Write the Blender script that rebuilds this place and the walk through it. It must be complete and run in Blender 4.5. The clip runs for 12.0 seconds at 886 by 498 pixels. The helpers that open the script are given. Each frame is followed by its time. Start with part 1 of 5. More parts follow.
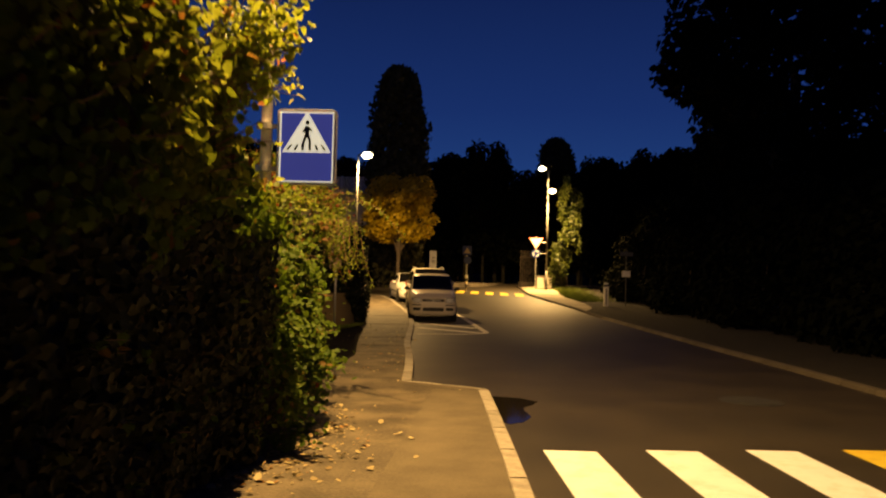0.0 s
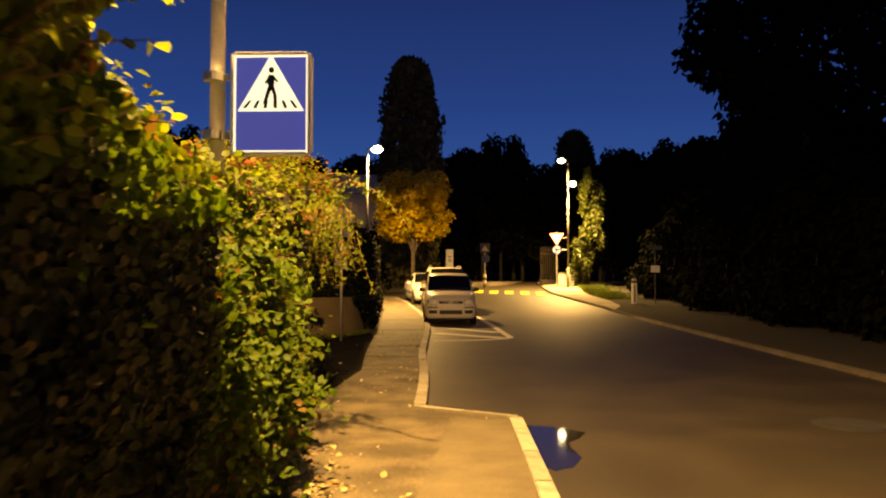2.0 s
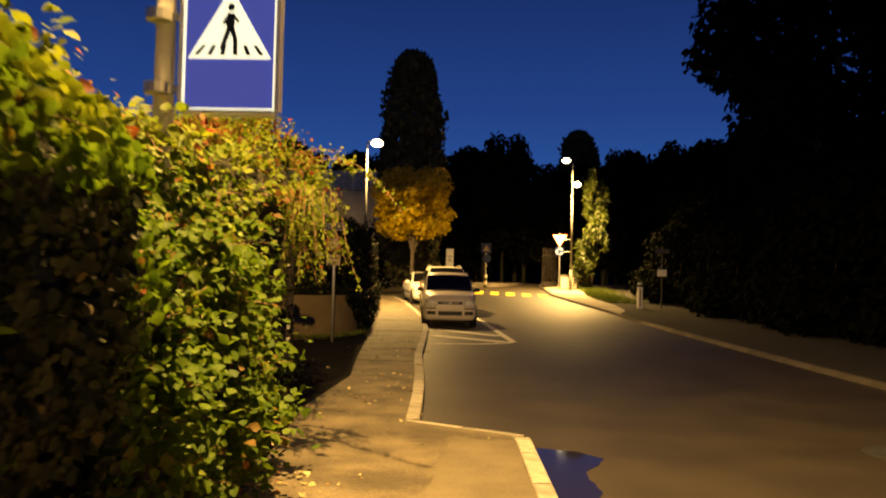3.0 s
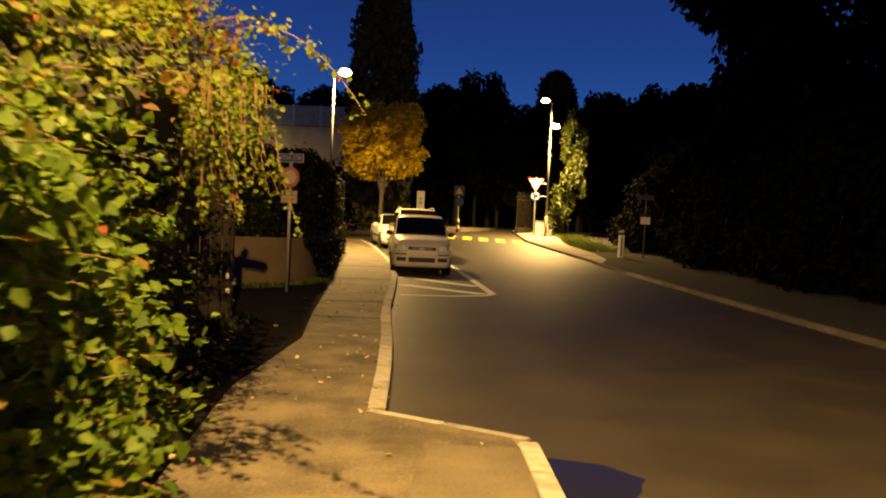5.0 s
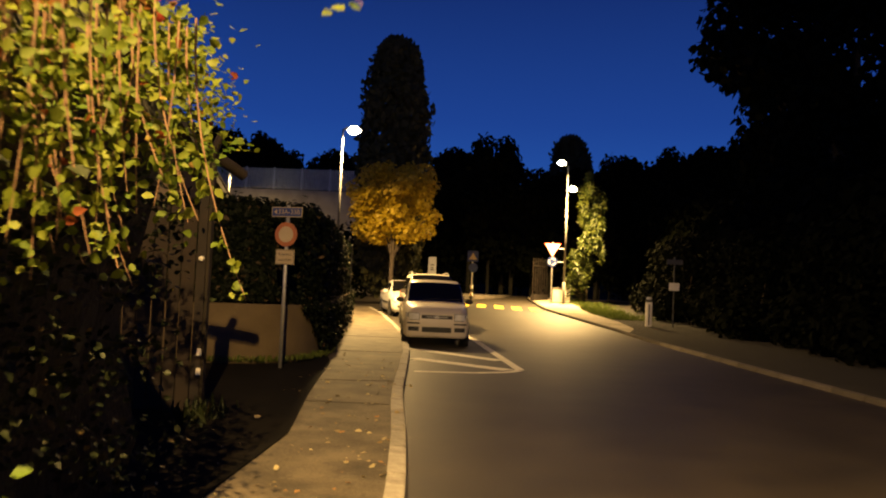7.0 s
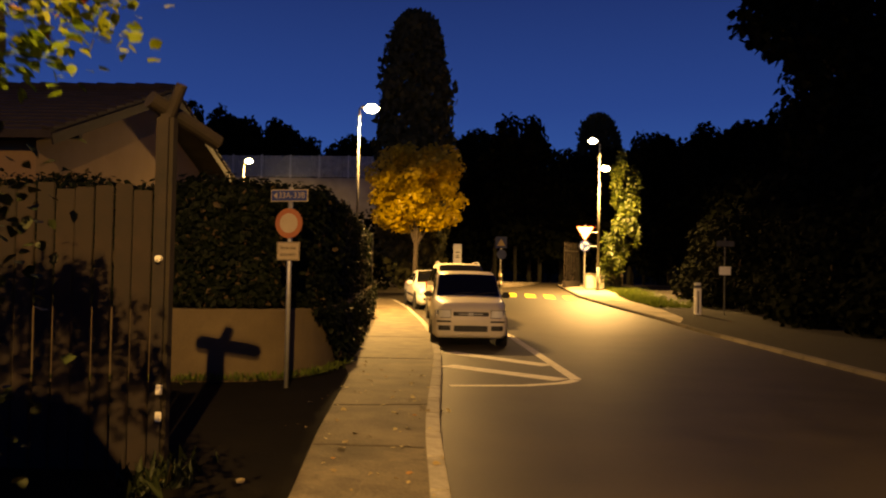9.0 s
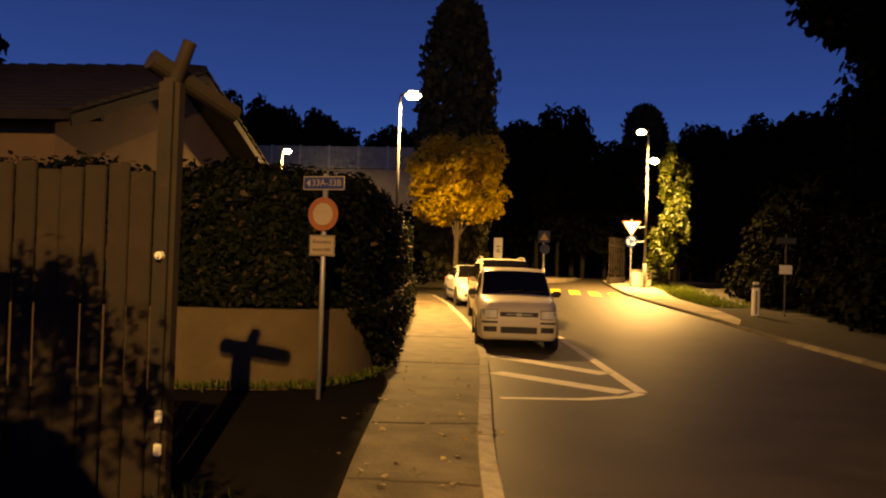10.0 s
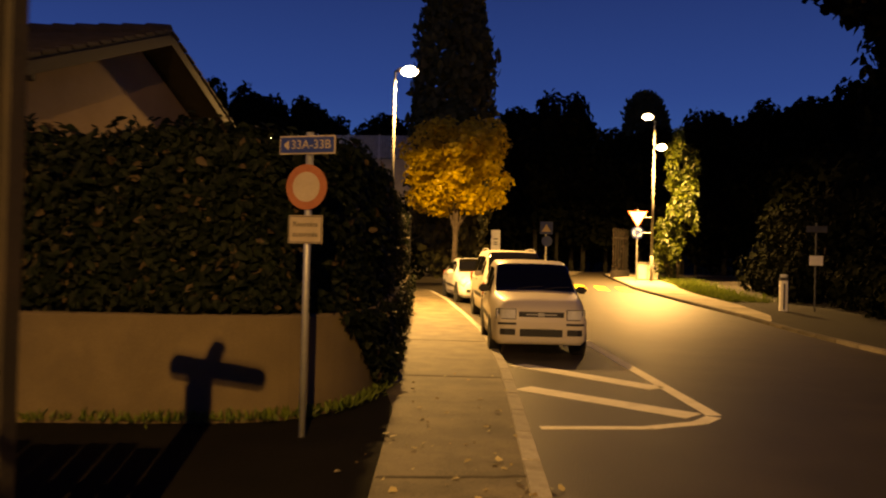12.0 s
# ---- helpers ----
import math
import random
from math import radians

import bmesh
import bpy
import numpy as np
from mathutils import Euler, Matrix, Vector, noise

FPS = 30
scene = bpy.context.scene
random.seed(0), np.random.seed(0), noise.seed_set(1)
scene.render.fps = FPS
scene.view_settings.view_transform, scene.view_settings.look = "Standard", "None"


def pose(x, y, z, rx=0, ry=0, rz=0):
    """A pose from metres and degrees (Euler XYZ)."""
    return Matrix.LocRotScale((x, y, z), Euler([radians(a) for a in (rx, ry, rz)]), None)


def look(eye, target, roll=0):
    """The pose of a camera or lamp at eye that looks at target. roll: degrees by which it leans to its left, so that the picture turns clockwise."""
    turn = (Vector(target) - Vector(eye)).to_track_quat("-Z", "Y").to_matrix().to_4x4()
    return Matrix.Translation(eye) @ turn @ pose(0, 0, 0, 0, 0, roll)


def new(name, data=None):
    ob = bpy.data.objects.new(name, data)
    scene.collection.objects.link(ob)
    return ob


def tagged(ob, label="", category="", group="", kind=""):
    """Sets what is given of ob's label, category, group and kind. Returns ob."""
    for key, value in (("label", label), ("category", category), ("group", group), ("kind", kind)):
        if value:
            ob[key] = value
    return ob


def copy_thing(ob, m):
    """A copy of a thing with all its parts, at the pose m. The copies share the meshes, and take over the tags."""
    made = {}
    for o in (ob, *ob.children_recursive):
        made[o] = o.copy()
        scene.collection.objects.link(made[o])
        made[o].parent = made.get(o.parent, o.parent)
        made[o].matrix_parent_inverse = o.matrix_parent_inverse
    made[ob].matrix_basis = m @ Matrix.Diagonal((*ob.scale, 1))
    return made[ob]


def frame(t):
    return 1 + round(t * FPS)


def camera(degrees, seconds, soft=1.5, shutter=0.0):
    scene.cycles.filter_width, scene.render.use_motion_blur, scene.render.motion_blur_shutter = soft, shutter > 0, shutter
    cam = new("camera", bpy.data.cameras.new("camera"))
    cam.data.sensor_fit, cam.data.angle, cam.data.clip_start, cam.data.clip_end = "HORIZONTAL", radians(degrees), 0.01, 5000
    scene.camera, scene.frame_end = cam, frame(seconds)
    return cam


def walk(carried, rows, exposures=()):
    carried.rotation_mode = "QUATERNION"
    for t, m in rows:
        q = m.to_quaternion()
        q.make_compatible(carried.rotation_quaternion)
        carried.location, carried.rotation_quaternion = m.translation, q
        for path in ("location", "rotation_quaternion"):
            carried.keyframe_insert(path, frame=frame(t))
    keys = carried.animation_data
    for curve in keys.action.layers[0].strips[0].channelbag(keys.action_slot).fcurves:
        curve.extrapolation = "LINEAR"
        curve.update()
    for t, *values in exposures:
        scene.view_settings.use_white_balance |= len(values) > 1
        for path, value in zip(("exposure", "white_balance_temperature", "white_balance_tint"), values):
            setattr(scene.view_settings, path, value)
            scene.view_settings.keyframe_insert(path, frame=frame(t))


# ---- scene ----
cam = camera(58.1, 12.0, soft=2.0, shutter=0.9)
PATH = [
    (0, (0.93, -0.269, 1.586), (0.779, 1.724, 1.644), 1.4),
    (0.5, (0.87, 0.261, 1.557), (0.693, 2.253, 1.593), 1.1),
    (1, (0.832, 0.805, 1.561), (0.667, 2.798, 1.596), -0.2),
    (1.5, (0.835, 1.333, 1.569), (0.641, 3.323, 1.602), -0.2),
    (2, (0.75, 1.867, 1.588), (0.558, 3.857, 1.644), 0.1),
    (2.5, (0.733, 2.398, 1.6), (0.547, 4.388, 1.665), 1.1),
    (2.7, (0.704, 2.653, 1.580), (0.513, 4.642, 1.649), 1.3),
    (4.3, (0.397, 4.448, 1.520), (0.226, 6.439, 1.453), 1.9),
    (4.5, (0.38, 4.676, 1.534), (0.233, 6.669, 1.468), 1.9),
    (5, (0.365, 5.217, 1.52), (0.254, 7.212, 1.438), 2.6),
    (5.5, (0.317, 5.831, 1.469), (0.195, 7.826, 1.393), 2.5),
    (6, (0.284, 6.413, 1.434), (0.181, 8.408, 1.352), 2.0),
    (6.5, (0.201, 6.875, 1.42), (0.067, 8.871, 1.448), 3.2),
    (6.7, (0.156, 7.037, 1.429), (0.018, 9.030, 1.515), 3.1),
    (8.3, (-0.207, 8.832, 1.534), (-0.362, 10.825, 1.611), 0.2),
    (8.5, (-0.185, 9.099, 1.576), (-0.345, 11.091, 1.64), 0.5),
    (9, (-0.33, 9.7, 1.555), (-0.527, 11.69, 1.606), 1.2),
    (9.5, (-0.524, 10.299, 1.596), (-0.744, 12.286, 1.64), 2.1),
    (10, (-0.624, 10.868, 1.612), (-0.914, 12.847, 1.643), 1.9),
    (10.5, (-0.858, 11.452, 1.586), (-1.141, 13.432, 1.619), 1.3),
    (11, (-0.985, 11.961, 1.578), (-1.274, 13.94, 1.6), 1.2),
    (11.5, (-1.148, 12.552, 1.51), (-1.442, 14.53, 1.53), 1.1),
    (12, (-1.255, 13.127, 1.552), (-1.52, 15.11, 1.57), 1.5),
]
walk(cam, [(t, look(eye, target, roll)) for t, eye, target, roll in PATH],
     exposures=[(0.0, -0.58, 7400, 15), (0.6, -0.36, 7600, 15), (1.0, -0.1, 8200, 14), (1.5, 0.12, 8500, 14), (2.0, 0.27, 8700, 13), (2.5, 0.3, 8100, 8), (4.5, 0.12, 7500, 6), (5.1, 0.2, 7200, 7), (5.6, 0.08, 6600, 8), (6.5, 0.25, 6400, 9), (8.5, 0.4, 8000, 15), (9.5, 0.43, 9000, 17), (12.0, 0.45, 9500, 19)])

# ---- world and lamps ----
world = bpy.data.worlds.new("dusk")
scene.world = world
world.use_nodes = True
wn, wl = world.node_tree.nodes, world.node_tree.links
w_tc, w_sep = wn.new("ShaderNodeTexCoord"), wn.new("ShaderNodeSeparateXYZ")
w_ramp = wn.new("ShaderNodeValToRGB")
wl.new(w_tc.outputs["Generated"], w_sep.inputs[0])
wl.new(w_sep.outputs["Z"], w_ramp.inputs[0])
wl.new(w_ramp.outputs[0], wn["Background"].inputs[0])
w_ramp.color_ramp.elements[0].position, w_ramp.color_ramp.elements[0].color = 0.0, (0.0125, 0.062, 0.245, 1)
w_ramp.color_ramp.elements[1].position, w_ramp.color_ramp.elements[1].color = 0.42, (0.0024, 0.0075, 0.050, 1)
w_top = w_ramp.color_ramp.elements.new(0.75)
w_top.color = (0.0008, 0.0016, 0.016, 1)
w_mid = w_ramp.color_ramp.elements.new(0.2)
w_mid.color = (0.0058, 0.0262, 0.138, 1)
wn["Background"].inputs[1].default_value = 1.6

WARM = (1.0, 0.62, 0.21)


def lamp_light(x, y, z, watts, size=0.22, spread=180):
    """The light that leaves a lamp bowl downwards."""
    data = bpy.data.lights.new("street_light", "AREA")
    data.shape, data.size, data.energy, data.color = "DISK", size, watts, WARM
    data.spread = math.radians(spread)
    ob = new("street_light", data)
    ob.location = (x, y, z)
    return ob


NEAR_LAMP = (-0.64, 7.42, 7.04)
LAMP_L = (-5.4, 35.6, 6.84)
LAMP_R1 = (3.45, 53.55, 8.73)
LAMP_R2 = (4.07, 53.6, 7.23)
LAMP_F = (-16.75, 56.0, 7.82)
for spot, watts, spread, bowl in ((NEAR_LAMP, 1850, 180, 0.08), (LAMP_L, 3000, 165, 0.3), (LAMP_R1, 3000, 154, 0.3), (LAMP_R2, 2600, 146, 0.3), (LAMP_F, 500, 180, 0.3)):
    lamp_light(spot[0], spot[1], spot[2] - 0.2, watts, bowl, spread)
# the near bowl also throws light sideways along the street
side = bpy.data.lights.new("bowl_light", "POINT")
side.energy, side.color, side.shadow_soft_size = 1250, WARM, 0.04
new("bowl_light", side).location = (NEAR_LAMP[0], NEAR_LAMP[1], NEAR_LAMP[2] - 0.3)


# ---- materials ----
def tree_of(name):
    m = bpy.data.materials.new(name)
    m.use_nodes = True
    return m, m.node_tree.nodes, m.node_tree.links, m.node_tree.nodes["Principled BSDF"]


def surface(name, a, b, rough=0.8, scale=6.0, fine=60.0, bump=0.3, dist=0.01, metal=0.0, stain=None, coat=0.0, per_piece=0.0, spec=0.5, squash=None, span=(0.62, 1.08)):
    """A surface whose colour goes from a to b in patches and grain, with bump."""
    m, n, l, p = tree_of(name)
    tc = n.new("ShaderNodeTexCoord")
    wide = n.new("ShaderNodeMapping")
    wide.inputs["Scale"].default_value = squash or (1, 1, 1)
    l.new(tc.outputs["Object"], wide.inputs["Vector"])
    big, small = n.new("ShaderNodeTexNoise"), n.new("ShaderNodeTexNoise")
    for node, sc, det in ((big, scale, 6), (small, fine, 4)):
        node.inputs["Scale"].default_value, node.inputs["Detail"].default_value = sc, det
        l.new(wide.outputs[0], node.inputs["Vector"])
    add = n.new("ShaderNodeMath")
    add.operation = "MULTIPLY_ADD"
    l.new(small.outputs["Fac"], add.inputs[0])
    add.inputs[1].default_value = 0.7
    l.new(big.outputs["Fac"], add.inputs[2])
    ramp = n.new("ShaderNodeMapRange")
    ramp.inputs[1].default_value, ramp.inputs[2].default_value = span
    l.new(add.outputs[0], ramp.inputs[0])
    mix = n.new("ShaderNodeMix")
    mix.data_type = "RGBA"
    mix.inputs[6].default_value, mix.inputs[7].default_value = (*a, 1), (*b, 1)
    l.new(ramp.outputs[0], mix.inputs[0])
    colour = mix.outputs[2]
    if stain:
        st = n.new("ShaderNodeTexNoise")
        st.inputs["Scale"].default_value, st.inputs["Detail"].default_value = stain[1], 8
        st.inputs["Roughness"].default_value = 0.7
        l.new(wide.outputs[0], st.inputs["Vector"])
        sr = n.new("ShaderNodeMapRange")
        sr.inputs[1].default_value, sr.inputs[2].default_value, sr.inputs[4].default_value = 0.5, 0.68, stain[2]
        l.new(st.outputs["Fac"], sr.inputs[0])
        sm = n.new("ShaderNodeMix")
        sm.data_type = "RGBA"
        l.new(sr.outputs[0], sm.inputs[0])
        l.new(colour, sm.inputs[6])
        sm.inputs[7].default_value = (*stain[0], 1)
        colour = sm.outputs[2]
    if per_piece:
        info = n.new("ShaderNodeObjectInfo")
        hsv = n.new("ShaderNodeHueSaturation")
        pr = n.new("ShaderNodeMapRange")
        pr.inputs[3].default_value, pr.inputs[4].default_value = 1 - per_piece, 1 + per_piece
        l.new(info.outputs["Random"], pr.inputs[0])
        l.new(pr.outputs[0], hsv.inputs["Value"])
        l.new(colour, hsv.inputs["Color"])
        colour = hsv.outputs[0]
    l.new(colour, p.inputs["Base Color"])
    p.inputs["Roughness"].default_value, p.inputs["Metallic"].default_value = rough, metal
    p.inputs["Coat Weight"].default_value = coat
    p.inputs["Specular IOR Level"].default_value = spec
    if bump:
        bp = n.new("ShaderNodeBump")
        bp.inputs["Strength"].default_value, bp.inputs["Distance"].default_value = bump, dist
        l.new(add.outputs[0], bp.inputs["Height"])
        l.new(bp.outputs[0], p.inputs["Normal"])
    return m


def glow(name, colour, strength):
    m, n, l, p = tree_of(name)
    p.inputs["Base Color"].default_value = (*colour, 1)
    p.inputs["Emission Color"].default_value = (*colour, 1)
    p.inputs["Emission Strength"].default_value = strength
    return m


def leafy(name, a, b, c=None, share=0.0, trans=0.35, rough=0.45, spec=0.4):
    """Leaves: each its own tint between a and b, some of them c; light shines through."""
    m, n, l, p = tree_of(name)
    geo = n.new("ShaderNodeNewGeometry")
    ramp = n.new("ShaderNodeValToRGB")
    e = ramp.color_ramp.elements
    e[0].color, e[1].color = (*a, 1), (*b, 1)
    if c:
        e[1].position = 1 - share - 0.02
        k = e.new(1 - share)
        k.color = (*c, 1)
    l.new(geo.outputs["Random Per Island"], ramp.inputs[0])
    l.new(ramp.outputs[0], p.inputs["Base Color"])
    p.inputs["Roughness"].default_value, p.inputs["Specular IOR Level"].default_value = rough, spec
    tr = n.new("ShaderNodeBsdfTranslucent")
    l.new(ramp.outputs[0], tr.inputs[0])
    mx = n.new("ShaderNodeMixShader")
    mx.inputs[0].default_value = trans
    l.new(p.outputs[0], mx.inputs[1])
    l.new(tr.outputs[0], mx.inputs[2])
    l.new(mx.outputs[0], n["Material Output"].inputs[0])
    return m


def glass(name, tint=(0.02, 0.025, 0.03), rough=0.04):
    m, n, l, p = tree_of(name)
    p.inputs["Base Color"].default_value = (*tint, 1)
    p.inputs["Roughness"].default_value = rough
    return m


ASPHALT = surface("asphalt", (0.021, 0.017, 0.012), (0.046, 0.037, 0.026), 0.53, 0.9, 55, 0.55, 0.012, spec=0.42, stain=((0.028, 0.025, 0.022), 0.35, 0.6))
PAVING = surface("pavement_asphalt", (0.055, 0.043, 0.028), (0.155, 0.123, 0.081), 0.75, 2.2, 38, 0.8, 0.015, stain=((0.028, 0.021, 0.014), 1.5, 0.75), squash=(0.9, 1.0, 1), span=(0.66, 1.04))
DARK_KERB = surface("dark_kerb", (0.02, 0.016, 0.012), (0.07, 0.055, 0.04), 0.9, 0.8, 60, 0.6, 0.008, per_piece=0.25)
PALE_PAVING = surface("pale_pavement", (0.22, 0.19, 0.14), (0.38, 0.33, 0.25), 0.85, 1.1, 40, 0.6, 0.01, stain=((0.08, 0.065, 0.045), 0.7, 0.7))
PATCH = surface("patch_asphalt", (0.085, 0.069, 0.047), (0.150, 0.122, 0.084), 0.85, 2, 60, 0.5, 0.01)
# tarmac blackened well below its own tone: the hedge's shadow is in the colour
DRIVE = surface("shaded_drive_tarmac", (0.0035, 0.003, 0.0024), (0.008, 0.0065, 0.005), 0.95, 1.5, 40, 0.6, 0.015, spec=0.1)
GRANITE = surface("kerb_granite", (0.26, 0.235, 0.2), (0.42, 0.385, 0.33), 0.75, 9, 120, 0.5, 0.006, per_piece=0.18, stain=((0.12, 0.1, 0.08), 3, 0.6))
# broad dark patches paint the stretches of kerb that lamplight doesn't reach
PATCHY_LIT_KERB = surface("patchy_lit_kerb", (0.07, 0.058, 0.042), (0.24, 0.20, 0.15), 0.85, 0.35, 60, 0.6, 0.008, per_piece=0.25, stain=((0.02, 0.016, 0.011), 0.22, 0.95))
GRASS_SOIL = surface("grass_ground", (0.018, 0.026, 0.008), (0.05, 0.06, 0.02), 0.95, 1.2, 30, 0.8, 0.03, stain=((0.05, 0.038, 0.022), 0.6, 0.7))
# soil and leaf litter blackened: the unlit roadside is put into the colour
VERGE = surface("night_dark_soil", (0.004, 0.003, 0.002), (0.013, 0.009, 0.006), 0.98, 1.3, 25, 1.0, 0.04, stain=((0.026, 0.016, 0.008), 3, 0.6))
# worn crossing paint with the near lamp's bleaching glare put into its white
GLARE_WHITE = surface("road_paint_glare_white", (0.78, 0.81, 0.88), (0.88, 0.91, 0.97), 0.6, 3, 70, 0.4, 0.004, stain=((0.5, 0.46, 0.36), 4, 0.35))
ROAD_YELLOW = surface("road_paint_yellow", (0.72, 0.52, 0.05), (0.85, 0.64, 0.08), 0.6, 3, 70, 0.4, 0.004, stain=((0.4, 0.3, 0.06), 4, 0.4))
BAY_WHITE = surface("bay_paint", (0.78, 0.72, 0.58), (0.9, 0.84, 0.7), 0.65, 3, 60, 0.4, 0.004, stain=((0.3, 0.26, 0.2), 5, 0.4))
PLASTER = surface("wall_plaster", (0.10, 0.072, 0.038), (0.148, 0.108, 0.058), 0.9, 2.2, 90, 0.5, 0.008, stain=((0.085, 0.062, 0.037), 1.4, 0.7))
HOUSE_WALL = surface("house_plaster", (0.20, 0.125, 0.065), (0.255, 0.165, 0.09), 0.92, 1.2, 70, 0.4, 0.01)
CONCRETE = surface("concrete", (0.20, 0.185, 0.16), (0.30, 0.28, 0.25), 0.9, 1.0, 40, 0.5, 0.01, stain=((0.14, 0.125, 0.1), 0.7, 0.6))
ROOF_TILE = surface("roof_tile", (0.016, 0.011, 0.008), (0.038, 0.025, 0.018), 0.85, 3, 40, 0.4, 0.01, per_piece=0.2)
# board colour far below real wood: the hedge's shadow is painted into it
SHADE_WOOD = surface("shade_dark_boards", (0.006, 0.003, 0.0014), (0.016, 0.008, 0.004), 0.85, 5, 90, 0.6, 0.008, per_piece=0.25)
# beam wood darkened too, with the creeper's shade on the gate post put in
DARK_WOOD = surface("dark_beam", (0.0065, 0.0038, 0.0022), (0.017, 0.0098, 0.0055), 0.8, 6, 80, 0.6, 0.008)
BARK = surface("bark", (0.06, 0.045, 0.03), (0.13, 0.10, 0.07), 0.9, 8, 50, 0.9, 0.02)
TWIG = surface("twig_bark", (0.16, 0.09, 0.055), (0.28, 0.17, 0.10), 0.7, 10, 60, 0.4, 0.003)
# twig colour darkened to paint the shade deep between the leaves
SHADE_CORE = surface("shaded_inner_twigs", (0.012, 0.012, 0.006), (0.03, 0.026, 0.014), 0.95, 5, 30, 0.9, 0.05)
GALV = surface("galvanised_steel", (0.33, 0.33, 0.32), (0.46, 0.455, 0.44), 0.5, 5, 60, 0.15, 0.002, metal=0.6)
POLE_GREY = surface("painted_pole", (0.52, 0.5, 0.46), (0.64, 0.62, 0.57), 0.55, 4, 60, 0.15, 0.002)
# pole grey darkened to offset the strong light of the far lamps
FAR_POLE = surface("dimmed_far_pole", (0.08, 0.077, 0.07), (0.12, 0.117, 0.105), 0.65, 4, 60, 0.15, 0.002)
LAMP_CASE = surface("lamp_housing", (0.30, 0.30, 0.30), (0.38, 0.38, 0.38), 0.4, 5, 50, 0.1, 0.002)
SIGN_BACK = surface("sign_aluminium", (0.5, 0.5, 0.48), (0.62, 0.62, 0.6), 0.5, 5, 50, 0.1, 0.002)
DARK_METAL = surface("dark_metal", (0.025, 0.025, 0.026), (0.05, 0.05, 0.05), 0.5, 5, 50, 0.1, 0.002)
SIGN_RED = surface("sign_red", (0.48, 0.05, 0.025), (0.55, 0.07, 0.03), 0.45, 4, 50, 0.05, 0.001)
SIGN_WHITE = surface("sign_white", (0.66, 0.63, 0.56), (0.76, 0.73, 0.66), 0.45, 4, 50, 0.05, 0.001)
SIGN_BLUE = surface("sign_blue", (0.012, 0.028, 0.13), (0.018, 0.035, 0.16), 0.45, 4, 50, 0.05, 0.001)
OLD_RED = surface("faded_sign_red", (0.27, 0.085, 0.03), (0.34, 0.12, 0.042), 0.55, 4, 50, 0.05, 0.001)
# sign white toned down: the weak light on these signs is in the colour
DIM_WHITE = surface("dim_sign_white", (0.34, 0.27, 0.17), (0.42, 0.34, 0.23), 0.55, 4, 50, 0.05, 0.001)
BRIGHT_ALU = surface("bright_aluminium", (0.78, 0.78, 0.75), (0.88, 0.88, 0.85), 0.35, 5, 50, 0.1, 0.002)
INK = surface("sign_ink", (0.01, 0.01, 0.01), (0.02, 0.02, 0.02), 0.6, 4, 50, 0, 0.001)
LIT_BLUE = glow("lit_sign_blue", (0.045, 0.06, 0.33), 0.85)
LIT_WHITE = glow("lit_sign_white", (0.9, 0.9, 0.72), 1.0)
LAMP_GLOW = glow("lamp_diffuser", (1.0, 0.83, 0.5), 30.0)
RUBBER = surface("tyre_rubber", (0.012, 0.012, 0.012), (0.025, 0.025, 0.025), 0.8, 8, 60, 0.3, 0.003)
RIM = surface("wheel_rim", (0.35, 0.35, 0.35), (0.5, 0.5, 0.5), 0.35, 8, 60, 0.05, 0.002, metal=0.8)
PAINT_SILVER = surface("car_paint_silver", (0.74, 0.66, 0.53), (0.8, 0.72, 0.59), 0.4, 2, 300, 0.0, 0.001, metal=0.0, coat=0.35)
PAINT_GREY = surface("car_paint_beige", (0.46, 0.42, 0.34), (0.52, 0.48, 0.39), 0.32, 2, 300, 0.0, 0.001, metal=0.1, coat=0.35)
PAINT_WHITE = surface("car_paint_white", (0.74, 0.73, 0.70), (0.80, 0.79, 0.76), 0.3, 2, 300, 0.0, 0.001, coat=0.7)
BLACK_TRIM = surface("black_trim", (0.012, 0.012, 0.012), (0.022, 0.022, 0.022), 0.55, 6, 60, 0.1, 0.002)
CAR_GLASS = glass("car_glass", (0.004, 0.004, 0.004))
HEADLIGHT = surface("headlight_lens", (0.7, 0.7, 0.68), (0.9, 0.9, 0.88), 0.2, 8, 40, 0.2, 0.004, metal=0.0, coat=1.0)
PLATE_WHITE = SIGN_WHITE
PUDDLE = glass("puddle_water", (0.012, 0.010, 0.008), 0.05)
IVY = leafy("ivy_leaves", (0.046, 0.092, 0.009), (0.122, 0.186, 0.02), (0.18, 0.11, 0.025), 0.03, 0.5, 0.6, 0.2)
# brightened hedge leaf: lamplight shining through is put into the pale colour
BACKLIT_LEAF = leafy("backlit_leaves", (0.16, 0.21, 0.02), (0.36, 0.40, 0.05), (0.34, 0.14, 0.04), 0.03, 0.65)
SPRAY = leafy("creeper_spray", (0.067, 0.130, 0.013), (0.168, 0.246, 0.028), (0.2, 0.12, 0.03), 0.03, 0.5, 0.55, 0.3)
IVY_YELLOW = leafy("autumn_creeper", (0.077, 0.118, 0.012), (0.18, 0.21, 0.022), (0.22, 0.06, 0.02), 0.02, 0.5, 0.6, 0.2)
RED_CREEPER = leafy("reddened_creeper", (0.075, 0.042, 0.014), (0.17, 0.075, 0.022), (0.24, 0.035, 0.02), 0.05, 0.45, 0.6, 0.2)
# darkened copy of the hedge leaf: shade on the hedge put into the colour
SHADE_LEAF = leafy("shade_dark_leaves", (0.006, 0.010, 0.0035), (0.02, 0.026, 0.008), (0.08, 0.06, 0.02), 0.03, 0.15, 0.55, 0.2)
